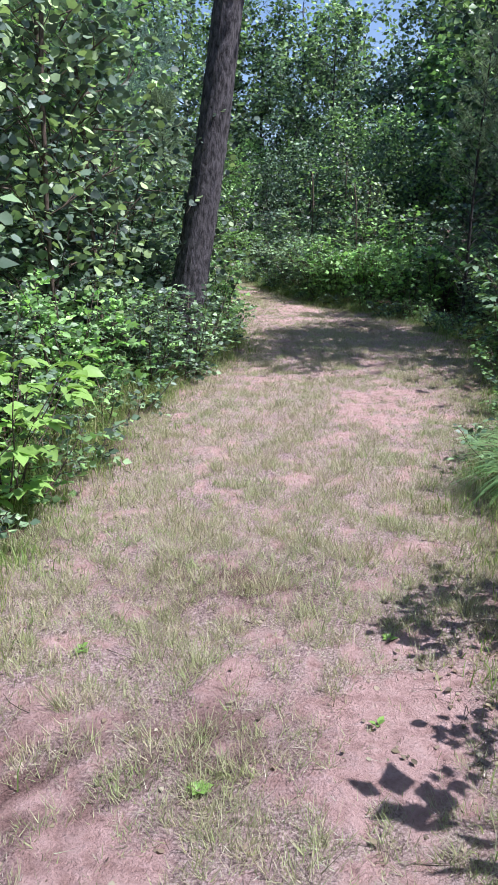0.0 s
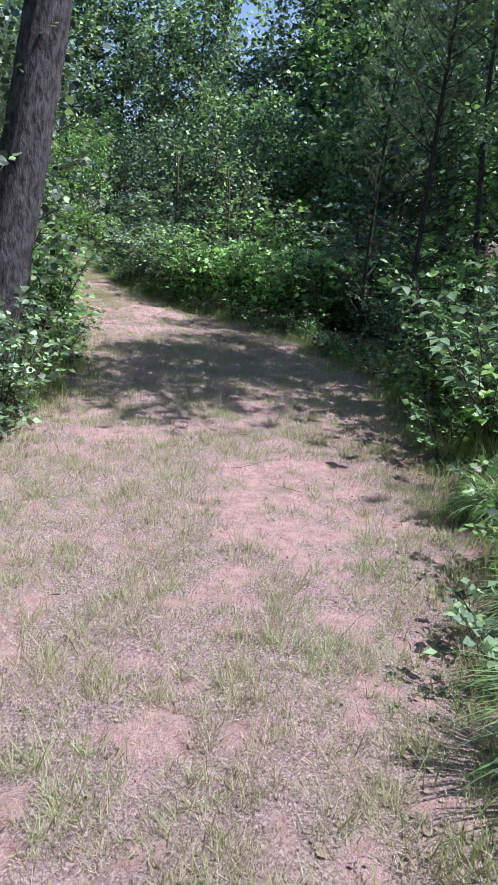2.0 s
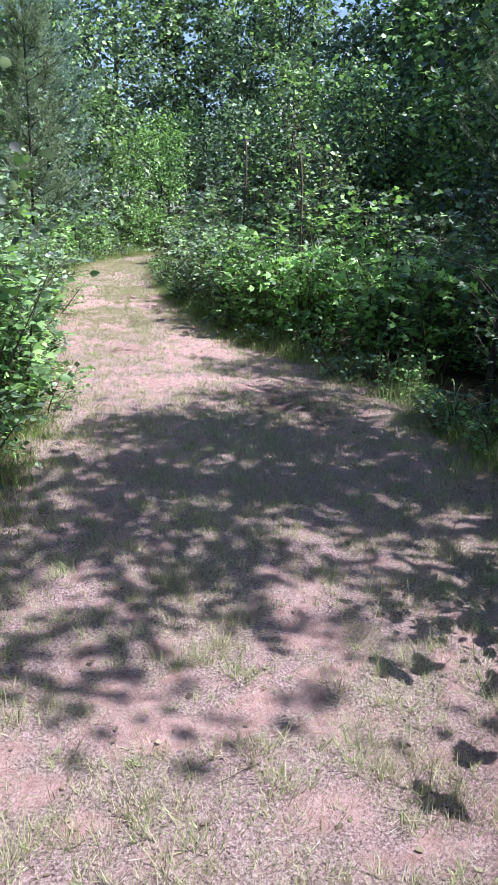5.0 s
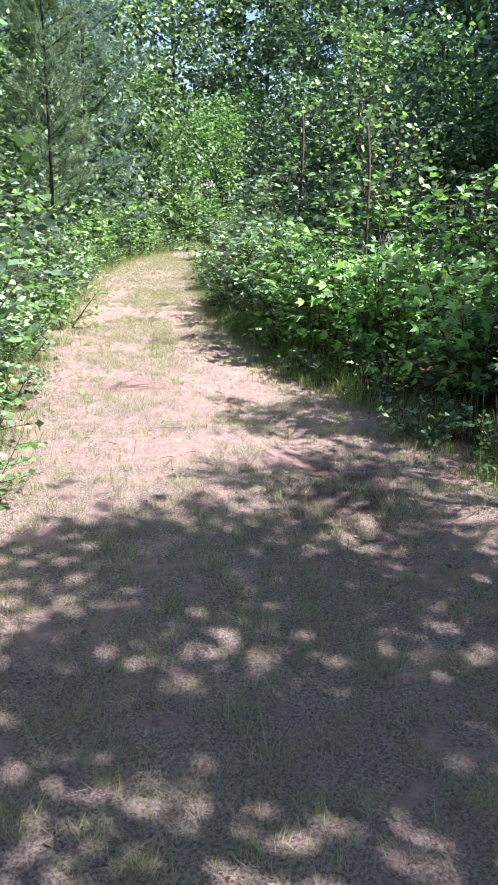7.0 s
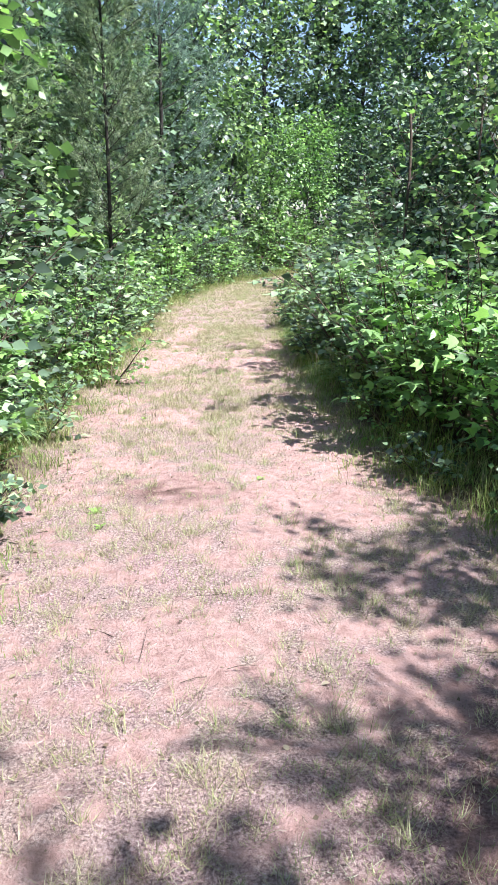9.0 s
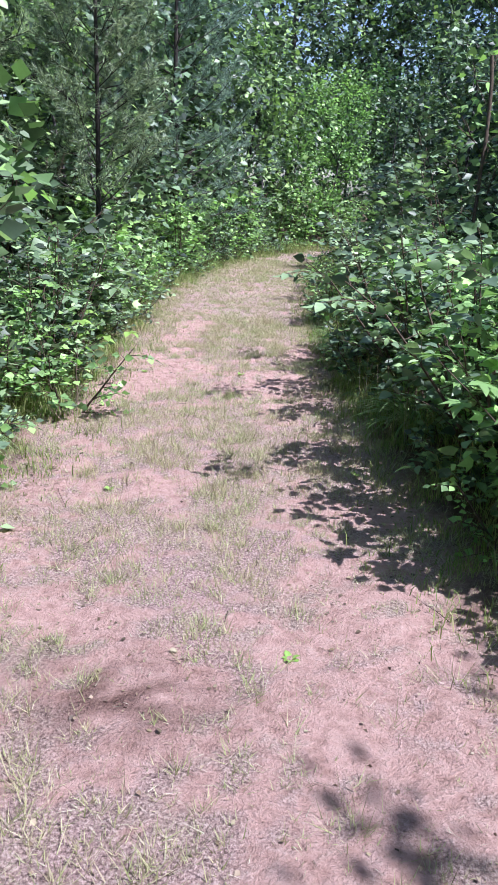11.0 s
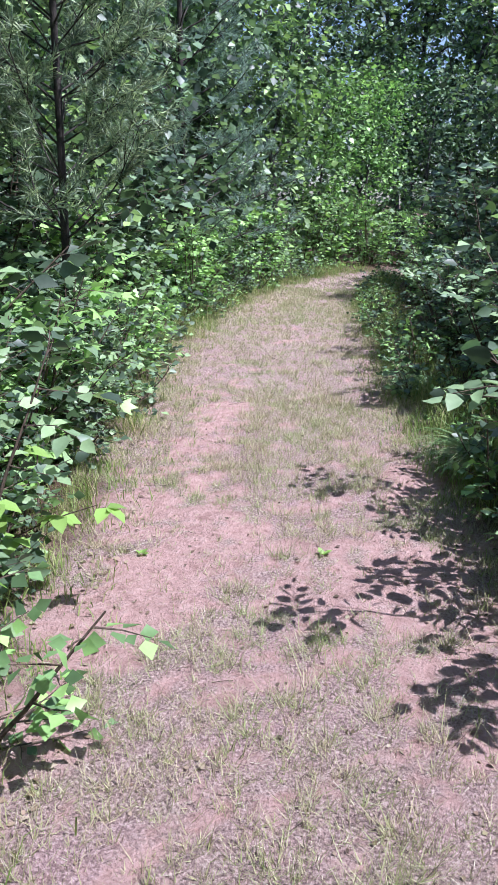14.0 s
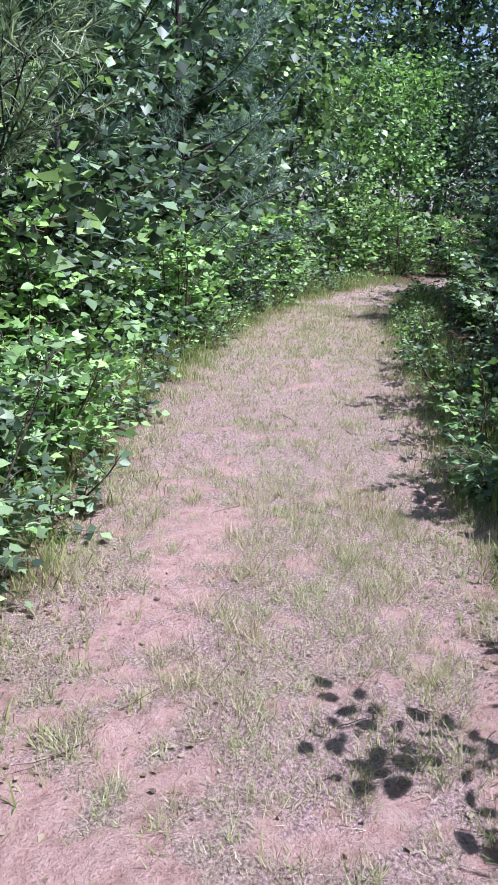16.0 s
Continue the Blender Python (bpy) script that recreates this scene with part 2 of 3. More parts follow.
def leaves(name, shape, pos, way, normal, size, material, parent, label=""):
    pos, way = np.asarray(pos), unit(way)
    normal = np.asarray(normal)
    normal = unit(normal - (normal * way).sum(-1, keepdims=True) * way)
    side = np.cross(normal, way)
    s = np.asarray(size)[:, None, None]
    c, f = shape
    v = pos[:, None] + s * (c[None, :, 0:1] * way[:, None] + c[None, :, 1:2] * side[:, None] + c[None, :, 2:3] * normal[:, None])
    faces = f[None] + (np.arange(len(pos)) * len(c))[:, None, None]
    ob = mesh_object(name, v.reshape(-1, 3), faces.reshape(-1, 3), material, parent, label)
    return tagged(ob, kind="stuff")


def bend(p, d, length, n, wander, lift=0.0):
    """Points of a branch that wanders and, by lift, turns up (or down) on its way."""
    pts, d = [np.asarray(p, float)], unit(d)
    for _ in range(n - 1):
        d = unit(d + RNG.normal(size=3) * wander + UP * lift)
        pts.append(pts[-1] + d * length / (n - 1))
    return np.array(pts)


def along(pts, t):
    x = t * (len(pts) - 1)
    i = min(int(x), len(pts) - 2)
    return pts[i] + (pts[i + 1] - pts[i]) * (x - i), unit(pts[i + 1] - pts[i])


def twig_leaves(store, pts, count, size, droop=0.15, from_t=0.15):
    """Leaves set left and right along a twig, and one at its tip."""
    for k in range(count):
        p, d = along(pts, min(0.999, from_t + (1 - from_t) * k / max(1, count - 1)))
        side = unit(np.cross(d, UP) + 1e-3) * (1 if k % 2 else -1)
        w = d * RNG.uniform(0.3, 0.8) + side * RNG.uniform(0.5, 1.0) - UP * RNG.uniform(-0.15, droop * 2)
        if k == count - 1:
            w = d - UP * droop
        out = np.array((w[0], w[1], 0.0))
        store.append((p + unit(w) * 0.015, w, UP * 0.8 + out * 0.25 + RNG.normal(size=3) * 0.55, size * RNG.uniform(0.65, 1.2)))


def foliage(store, shape, material, parent, name="foliage", label=""):
    p, w, n, s = (np.array(x) for x in zip(*store))
    return leaves(name, shape, p, w, n, s, material, parent, label)


def shrub(name, height, spread, stems, twigs, per_twig, size, shape, material, twig_len=0.42, low=0.05):
    root = new(name)
    store, fine = [], Tubes()
    for s in range(stems):
        a = 2 * np.pi * (s + RNG.uniform(-0.3, 0.3)) / stems
        out = spread * RNG.uniform(0.25, 1.0) / height
        d = np.array((np.cos(a) * out, np.sin(a) * out, 1.0))
        pts = bend((np.cos(a) * 0.07, np.sin(a) * 0.07, -0.03), d, height * RNG.uniform(0.7, 1.05), 6, 0.09)
        tb = Tubes()
        tb.add(pts, 0.011 * height ** 0.5, 0.003, 4)
        for k in range(twigs):
            t = low + (1 - low) * (k + RNG.uniform(0, 1)) / twigs
            p, sd = along(pts, min(t, 0.99))
            b = RNG.uniform(0, 2 * np.pi)
            w = np.array((np.cos(b), np.sin(b), RNG.uniform(0.05, 0.7))) + np.array((np.cos(a), np.sin(a), 0)) * 0.35
            tp = bend(p, w, twig_len * RNG.uniform(0.6, 1.25) * (1.15 - 0.5 * t), 3, 0.12, -0.04)
            fine.add(tp, 0.004, 0.0015, 3)
            twig_leaves(store, tp, per_twig, size)
        tb.make("stem", TWIG, root)
    tagged(fine.make("fine_branching", TWIG, root), kind="stuff")
    foliage(store, shape, material, root)
    return root


def broadleaf_tree(name, height, reach, limbs, subs, twigs, per_twig, size, shape, material, bark, r0, crown_base=0.25):
    root = new(name)
    store, fine = [], Tubes()
    trunk = bend((0, 0, -0.08), (RNG.normal() * 0.03, RNG.normal() * 0.03, 1), height * 0.94, 12, 0.035)
    tb = Tubes()
    tb.add(trunk, r0, 0.02, 9, r0 * 0.5)
    tb.make("trunk", bark, root)
    for k in range(limbs):
        t = crown_base + (0.98 - crown_base) * (k + RNG.uniform(0, 0.8)) / limbs
        p, d = along(trunk, min(t, 0.985))
        a = k * 2.4 + RNG.uniform(-0.4, 0.4)
        rise = 0.35 + 0.9 * (t - crown_base)
        prof = math.sin(math.pi * (0.18 + 0.74 * (t - crown_base) / (1 - crown_base)))
        length = reach * (0.35 + 0.75 * prof) * RNG.uniform(0.8, 1.15)
        lp = bend(p, (np.cos(a), np.sin(a), rise), length, 6, 0.1, 0.03)
        tb = Tubes()
        tb.add(lp, r0 * 0.34 * (1.1 - 0.7 * t), 0.006, 4)
        tb.make("limb", bark, root)
        for j in range(subs):
            q, ld = along(lp, 0.2 + 0.8 * (j + RNG.uniform(0, 0.9)) / subs)
            w = ld + RNG.normal(size=3) * 0.75
            sp = bend(q, w, length * RNG.uniform(0.25, 0.5), 3, 0.12)
            fine.add(sp, 0.009, 0.003, 3)
            for _ in range(twigs):
                u, sd = along(sp, RNG.uniform(0.1, 0.99))
                tp = bend(u, sd * 0.6 + RNG.normal(size=3) * 0.7, RNG.uniform(0.3, 0.65), 3, 0.12)
                twig_leaves(store, tp, per_twig, size, 0.25)
    tagged(fine.make("fine_branching", bark, root), kind="stuff")
    foliage(store, shape, material, root, "crown")
    return root


def needle_tufts(tips, dirs, count, length, width):
    """Thin needles that spread round each twig's tip."""
    tips, dirs = np.repeat(np.asarray(tips), count, 0), np.repeat(unit(dirs), count, 0)
    n = len(tips)
    back = RNG.uniform(0, 0.13, (n, 1))
    w = unit(dirs * RNG.uniform(0.35, 1.1, (n, 1)) + RNG.normal(size=(n, 3)) * 0.55)
    side = unit(np.cross(w, RNG.normal(size=(n, 3)))) * width / 2
    base = tips - dirs * back
    end = base + w * length * RNG.uniform(0.7, 1.15, (n, 1))
    v = np.stack((base - side, base + side, end), 1).reshape(-1, 3)
    return v, np.arange(n * 3).reshape(-1, 3)


def pine(name, height, reach, whorls, per_whorl, twigs, needles, length, material, r0, clear=0.3, lean=(0, 0), width=0.0035, start=0.1):
    root = new(name)
    trunk = bend((0, 0, -0.05), (lean[0], lean[1], 1), height, 16, 0.007)
    tb = Tubes()
    tb.add(trunk, r0, 0.012, 9, r0 * 0.25)
    tb.make("trunk", BARK_PINE, root)
    tips, dirs, fine = [], [], Tubes()
    for k in range(whorls):
        t = start + (0.98 - start) * (k + RNG.uniform(0, 0.4)) / whorls
        for j in range(per_whorl):
            p, d = along(trunk, min(0.99, t + RNG.uniform(-0.01, 0.01)))
            a = j * 2 * np.pi / per_whorl + k * 1.1 + RNG.uniform(-0.3, 0.3)
            bare = t < clear
            length_b = reach * (0.3 + 0.85 * (1 - t) ** 0.8) * RNG.uniform(0.65, 1.15) * (0.7 if bare else 1)
            bp = bend(p, (np.cos(a), np.sin(a), RNG.uniform(0.15, 0.6) + 0.5 * t), length_b, 6, 0.07, 0.02)
            tb = Tubes()
            tb.add(bp, r0 * (0.12 + 0.2 * (1 - t)), 0.003, 4)
            for m in range(twigs if not bare else 3):
                q, bd = along(bp, 0.3 + 0.7 * (m + RNG.uniform(0, 0.9)) / max(1, twigs) if not bare else RNG.uniform(0.3, 0.95))
                w = bd * 0.8 + RNG.normal(size=3) * np.array((0.5, 0.5, 0.25))
                tp = bend(q, w, RNG.uniform(0.18, 0.4), 3, 0.1, 0.05)
                fine.add(tp, 0.004, 0.002, 3)
                if not bare:
                    for s in (0.55, 0.8, 1.0):
                        u, ud = along(tp, s * 0.99)
                        tips.append(u), dirs.append(ud)
            tb.make("branch", BARK_PINE, root)
    tagged(fine.make("fine_branching", BARK_PINE, root), kind="stuff")
    v, f = needle_tufts(tips, dirs, needles, length, width)
    tagged(mesh_object("needle_cover", v, f, material, root), kind="stuff")
    return root


# ---- the trail's plan ----
LEFT_Y = [-40, 0, 3.3, 4.7, 6.7, 8.5, 10, 11.5, 13.4, 15.1, 17.2, 19.6, 21, 23.6, 27.3, 30, 31.8, 33.2, 34.6, 36, 37.5, 39, 42]
LEFT_X = [-1.6, -1.25, -1.0, -0.85, -0.72, -0.26, 0.0, -0.1, -0.5, -0.85, -1.15, -1.5, -1.8, -2.15, -2.25, -1.98, -1.5, -0.9, 0.2, 2.5, 7, 14, 40]
RIGHT_Y = [-40, 0, 2.3, 4, 6, 7.6, 8.7, 11.5, 12.9, 13.9, 14.5, 15.3, 16.1, 16.8, 18.3, 19.8, 21, 22, 25, 28, 31, 32.3, 33.2, 34, 35, 36.5, 40]
RIGHT_X = [1.0, 0.9, 0.9, 1.15, 1.9, 2.4, 2.7, 2.75, 2.45, 2.05, 1.7, 1.3, 1.05, 0.97, 0.57, 0.33, 0.1, 0.0, -0.27, -0.6, -0.55, -0.3, 0.6, 2.5, 7, 14, 40]


def left(y):
    return np.interp(y, LEFT_Y, LEFT_X)


def right(y):
    return np.interp(y, RIGHT_Y, RIGHT_X)


# Bare patches of sand: x, y, half width, half length.
BARE = [(0.45, 2.15, 0.28, 0.5), (0.48, 2.0, 0.25, 0.35), (-0.4, 1.5, 0.24, 0.2), (-0.42, 1.5, 0.2, 0.15), (-0.7, 2.0, 0.2, 0.3), (0.25, 4.3, 0.12, 0.5), (-0.1, 2.3, 0.2, 0.25), (1.15, 6.6, 0.35, 0.5), (0.9, 6.1, 0.3, 0.4),
        (0.9, 8.1, 0.4, 0.25), (1.45, 8.6, 0.2, 0.5), (0.1, 7.7, 0.3, 0.2), (1.3, 7.1, 0.3, 0.3), (0.7, 5.5, 0.15, 0.3), (0.3, 14.6, 0.7, 0.25), (-0.3, 15.0, 0.5, 0.2),
        (0.9, 15.2, 0.4, 0.5), (0.8, 14.2, 0.3, 0.5), (-0.3, 16.3, 0.3, 0.25), (0.75, 16.3, 0.35, 0.2), (-0.95, 19.2, 0.35, 0.5), (-1.0, 18.3, 0.4, 0.4), (-0.3, 18.9, 0.45, 0.3),
        (-0.1, 18.4, 0.3, 0.4), (0.2, 20.1, 0.25, 0.25), (-1.2, 21.3, 0.25, 1.2), (-1.1, 24.5, 0.35, 0.9), (0.9, 12.9, 0.8, 0.5)]

# Patches of dead reddish-brown moss.
DEAD_MOSS = [(-0.05, 3.05, 0.5, 0.28), (-0.12, 2.0, 0.3, 0.22), (-0.75, 1.75, 0.4, 0.3), (1.75, 12.2, 0.4, 0.7), (0.1, 14.6, 0.3, 0.2), (2.2, 7.4, 0.5, 0.6)]


def lumps(x, y, scale, seed):
    """Smooth random lumps between 0 and 1 over the plan."""
    rng = np.random.default_rng(seed)
    out = np.zeros(np.shape(x))
    for k in range(14):
        a, ph, fr = rng.uniform(0, 2 * np.pi), rng.uniform(0, 2 * np.pi), rng.uniform(0.6, 2.2) / scale
        out += np.sin((x * np.cos(a) + y * np.sin(a)) * fr * 2 * np.pi + ph + 1.3 * np.sin((x * np.sin(a) - y * np.cos(a)) * fr * 3 + ph * 2))
    return np.clip(0.5 + out / 9, 0, 1)


def off_trail(x, y):
    """Metres outside the trail's edges (minus: inside)."""
    wob = 0.22 * (lumps(x, y, 1.1, 5) - 0.5)
    return np.maximum(left(y) - x, x - right(y)) + wob


def thatch_cover(x, y):
    """How far grass and thatch cover the sand of the trail."""
    c = 0.81 + 0.7 * (lumps(x, y, 1.0, 1) - 0.5) + 0.95 * (lumps(x, y, 0.32, 2) - 0.5) + 0.6 * (lumps(x, y, 0.12, 21) - 0.5)
    c = c + 0.25 * np.exp(-((x - (left(y) + right(y)) / 2) / 0.45) ** 2) - 0.2 * np.exp(-((y - 17) / 3.5) ** 2) + 0.25 * np.clip((y - 20) / 6, 0, 1)
    for bx, by, rx, ry in BARE:
        c = c - 0.7 * np.exp(-((x - bx) / rx) ** 2 - ((y - by) / ry) ** 2)
    return np.clip(c, 0, 1)


def ground_z(x, y):
    e = np.clip(off_trail(x, y) / 0.8, 0, 1)
    return 0.03 * (lumps(x, y, 0.9, 3) - 0.5) + 0.014 * (lumps(x, y, 0.22, 4) - 0.5) + e * (0.03 + 0.10 * (lumps(x, y, 2.5, 6) - 0.3))


# ---- ground ----
def build_ground():
    near = np.arange(-3.0, 3.4, 0.075)
    fx = np.cumsum(0.2 * 1.25 ** np.arange(32))
    xs = np.concatenate((-3.0 - fx[::-1], near, near[-1] + fx))
    neary = np.arange(0.0, 26.0, 0.075)
    ys = np.concatenate((0.0 - fx[::-1], neary, neary[-1] + fx))
    gx, gy = np.meshgrid(xs, ys)
    gz = ground_z(gx, gy)
    nx, ny = len(xs), len(ys)
    i, j = np.meshgrid(np.arange(ny - 1), np.arange(nx - 1), indexing="ij")
    q = np.stack((i * nx + j, i * nx + j + 1, (i + 1) * nx + j + 1, (i + 1) * nx + j), -1).reshape(-1, 4)
    ob = mesh_object("ground", np.stack((gx, gy, gz), -1).reshape(-1, 3), q, SOIL, smooth=True)
    col = np.zeros((nx * ny, 4), np.float32)
    off = off_trail(gx, gy).ravel()
    col[:, 0] = thatch_cover(gx, gy).ravel()
    col[:, 1] = np.clip((off + 0.02) / 0.3, 0, 1)
    for bx, by, rx, ry in DEAD_MOSS:
        col[:, 2] += (np.exp(-((gx - bx) / rx) ** 2 - ((gy - by) / ry) ** 2) * np.clip(3.0 * lumps(gx, gy, 0.22, 31) - 0.6, 0, 1)).ravel()
    col[:, 2] = np.clip(col[:, 2], 0, 0.9)
    col[:, 3] = 1
    at = ob.data.color_attributes.new("cover", "FLOAT_COLOR", "POINT")
    at.data.foreach_set("color", col.ravel())
    return tagged(ob, "pinkish sandy ground with thin dry grass and leaf litter", "ground", kind="structure")


build_ground()


def blades(name, x, y, length, width, lean, material, label, category, droop=0.0, segments=1, toward=None):
    """Grass blades rooted on the ground, each a thin tapering strip."""
    n = len(x)
    z = ground_z(x, y)
    a, f = RNG.uniform(0, 2 * np.pi, n), RNG.uniform(0, 2 * np.pi, n)
    if toward is not None:
        a = toward + RNG.normal(0, 0.7, n)
    root = np.stack((x, y, z - 0.004), -1)
    ln = (lean * RNG.uniform(0.2, 1.3, n))
    out = np.stack((np.cos(a), np.sin(a), np.zeros(n)), -1)
    side = np.stack((np.cos(f), np.sin(f), np.zeros(n)), -1) * (width * RNG.uniform(0.7, 1.3, n) / 2)[:, None]
    top = root + (out * np.sin(ln)[:, None] + UP * np.cos(ln)[:, None]) * length[:, None]
    if segments == 1:
        v = np.stack((root - side, root + side, top), 1)
        f3 = np.arange(n * 3).reshape(-1, 3)
    else:
        mid = root + (out * np.sin(ln * 0.5)[:, None] + UP * np.cos(ln * 0.5)[:, None]) * (length * 0.55)[:, None]
        top = mid + (out * np.sin(ln * 1.3 + droop)[:, None] + UP * np.cos(ln * 1.3 + droop)[:, None]) * (length * 0.5)[:, None]
        v = np.stack((root - side, root + side, mid + side * 0.8, mid - side * 0.8, top), 1)
        f3 = np.array([(0, 1, 2), (0, 2, 3), (3, 2, 4)])[None] + (np.arange(n) * 5)[:, None, None]
        f3 = f3.reshape(-1, 3)
    return tagged(mesh_object(name, v.reshape(-1, 3), f3, material), label, category, kind="stuff")


def trail_grass():
    """Small tufts, thick where the thatch is and few on the bare sand."""
    X, Y, LEN, TO = [], [], [], []
    for y0, y1, n in ((0.3, 4, 15000), (4, 9, 16500), (9, 16, 16000), (16, 22, 18000), (22, 30, 8500), (30, 44, 3000)):
        yy = RNG.uniform(y0, y1, n)
        xx = left(yy) - 0.25 + RNG.uniform(0, 1, n) * (right(yy) - left(yy) + 0.5)
        c = thatch_cover(xx, yy)
        keep = RNG.uniform(0, 1, n) < np.clip(c * 1.7 - 0.45, 0.07, 1)
        xx, yy, c = xx[keep], yy[keep], c[keep]
        size = RNG.uniform(0.4, 1.0, len(xx)) * np.where(RNG.uniform(0, 1, len(xx)) < 0.12, 1.55, 1.0) * (0.55 + 0.6 * lumps(xx, yy, 0.5, 10)) * (0.6 + 0.4 * c)
        per = np.clip((5 + 8 * size * c).astype(int), 3, 16)
        idx = np.repeat(np.arange(len(xx)), per)
        m = len(idx)
        a, r = RNG.uniform(0, 2 * np.pi, m), np.abs(RNG.normal(0, 0.034, m)) * size[idx]
        X.append(xx[idx] + r * np.cos(a)), Y.append(yy[idx] + r * np.sin(a))
        LEN.append(RNG.uniform(0.035, 0.11, m) * size[idx]), TO.append(a)
    x, y, length, to = (np.concatenate(q) for q in (X, Y, LEN, TO))
    far = np.clip((y - 21) / 14, 0, 1)
    blades("trail_grass", x, y, length, 0.0031 + 0.0045 * far, 0.85, GRASS_DRY, "short dry straw-coloured grass in tufts on the sandy trail", "grass", toward=to)


def straw():
    """Dead grass stalks that lie flat."""
    n = 42000
    y = RNG.uniform(0.4, 26, n) ** 1.0
    x = left(y) - 0.1 + RNG.uniform(0, 1, n) * (right(y) - left(y) + 0.2)
    k = RNG.uniform(0, 1, n) < 0.05 + 0.9 * thatch_cover(x, y) ** 2
    x, y = x[k], y[k]
    n = len(x)
    a = RNG.uniform(0, 2 * np.pi, n)
    w = np.stack((np.cos(a), np.sin(a), RNG.uniform(-0.05, 0.22, n)), -1)
    p = np.stack((x, y, ground_z(x, y) + 0.006), -1)
    side = np.stack((-np.sin(a), np.cos(a), RNG.normal(0, 0.4, n)), -1) * 0.001
    v = np.stack((p - side, p + side, p + w * RNG.uniform(0.02, 0.07, n)[:, None]), 1)
    tagged(mesh_object("straw", v.reshape(-1, 3), np.arange(n * 3).reshape(-1, 3), STRAW), "flattened dead grass stalks on the trail", "straw", kind="stuff")


trail_grass()
straw()


def verge_grass():
    n = 120000
    y = RNG.uniform(0.5, 34, n)
    sd = RNG.uniform(0, 1, n) < 0.5
    d = RNG.normal(0.25, 0.22, n)
    x = np.where(sd, left(y) - d, right(y) + d)
    k = lumps(x, y, 0.7, 12) > RNG.uniform(0.15, 0.75, n)
    x, y = x[k], y[k]
    length = RNG.uniform(0.08, 0.36, len(x)) * (0.4 + lumps(x, y, 1.5, 13)) * np.clip(0.45 + 1.6 * off_trail(x, y), 0.3, 1.1)
    blades("verge_grass", x, y, length, 0.0045, 0.8, GRASS_GREEN, "uncut green grass along the trail's edges", "grass", 0.3, 2)


verge_grass()


# ---- plants: one of each kind is grown, then repeated ----
class Kind:
    def __init__(self, makers, labels, category, group):
        self.makers, self.labels, self.category, self.group = makers, labels, category, group
        self.grown = [None] * len(makers)
        self.count = 0

    def put(self, x, y, scale=1.0, turn=None, variant=None, tall=1.0, label=""):
        k = self.count % len(self.makers) if variant is None else variant
        self.count += 1
        turn = RNG.uniform(0, 360) if turn is None else turn
        m = pose(x, y, float(ground_z(np.array(x), np.array(y))), 0, 0, turn) @ Matrix.Diagonal((scale, scale, scale * tall, 1))
        if self.grown[k] is None:
            ob = self.makers[k]()
            self.grown[k] = ob
            ob.matrix_basis = m
        else:
            ob = copy_thing(self.grown[k], Matrix.Identity(4))
            ob.matrix_basis = m
        return tagged(ob, label or self.labels[k], self.category, self.group)


SHRUBS = Kind([lambda: shrub("shrub", 1.7, 0.8, 8, 14, 8, 0.092, OVATE, LEAF_SHRUB),
               lambda: shrub("shrub", 1.6, 0.9, 9, 15, 9, 0.08, FOLDED, LEAF_DARK),
               lambda: shrub("shrub", 1.7, 0.85, 8, 13, 8, 0.10, LOBED, LEAF_SHRUB)],
              ["dense green leafy shrub beside the trail", "dark green small-leaved shrub beside the trail", "green shrub with broad lobed leaves beside the trail"],
              "shrub", "shrubs along the trail")
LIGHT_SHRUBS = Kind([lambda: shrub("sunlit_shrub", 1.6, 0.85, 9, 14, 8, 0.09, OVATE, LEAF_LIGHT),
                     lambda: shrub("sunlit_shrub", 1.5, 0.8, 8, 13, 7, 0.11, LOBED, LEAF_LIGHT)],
                    ["leafy shrub with sunlight put into its bright yellow-green colour", "bright green shrub with large lobed leaves"], "shrub", "shrubs along the trail")
WEEDS = Kind([lambda: shrub("leafy_weed", 0.6, 0.4, 4, 8, 7, 0.06, KITE, LEAF_LIGHT, 0.22, 0.05),
              lambda: shrub("leafy_weed", 0.5, 0.45, 4, 8, 7, 0.07, KITE, LEAF_SHRUB, 0.22, 0.05)],
             ["low bright green leafy weed at the trail's edge", "low dark green leafy weed at the trail's edge"], "weed", "weeds along the trail")
SAPLINGS = Kind([lambda: broadleaf_tree("aspen_sapling", 4.2, 0.8, 18, 3, 3, 6, 0.095, ROUND, LEAF_ASPEN, TWIG, 0.022, 0.12),
                 lambda: broadleaf_tree("aspen_sapling", 3.6, 0.9, 18, 4, 3, 6, 0.09, ROUND, LEAF_ASPEN, TWIG, 0.025, 0.1)],
                ["slender aspen sapling with round grey-green leaves", "bushy aspen sapling with round grey-green leaves"], "sapling", "saplings along the trail")
OAK_SAPLINGS = Kind([lambda: broadleaf_tree("oak_sapling", 3.2, 0.6, 10, 2, 2, 4, 0.115, LOBED, LEAF_LIGHT, TWIG, 0.016, 0.3)],
                    ["thin oak sapling with yellow-green lobed leaves"], "sapling", "saplings along the trail")
OAKS = Kind([lambda: broadleaf_tree("oak_tree", 9.5, 2.4, 20, 5, 8, 5, 0.18, KITE, LEAF_OAK, BARK, 0.12, 0.15),
             lambda: broadleaf_tree("oak_tree", 8.5, 2.6, 20, 5, 8, 5, 0.17, KITE, LEAF_DARK, BARK, 0.11, 0.15),
             lambda: broadleaf_tree("oak_tree", 8.2, 1.9, 16, 7, 6, 6, 0.125, KITE, LEAF_OAK, BARK, 0.08, 0.42)],
            ["young oak tree with a full green crown", "dark green broadleaf tree with a full crown", "slim high-crowned oak added to cast shade on the trail"], "tree", "trees of the wood")
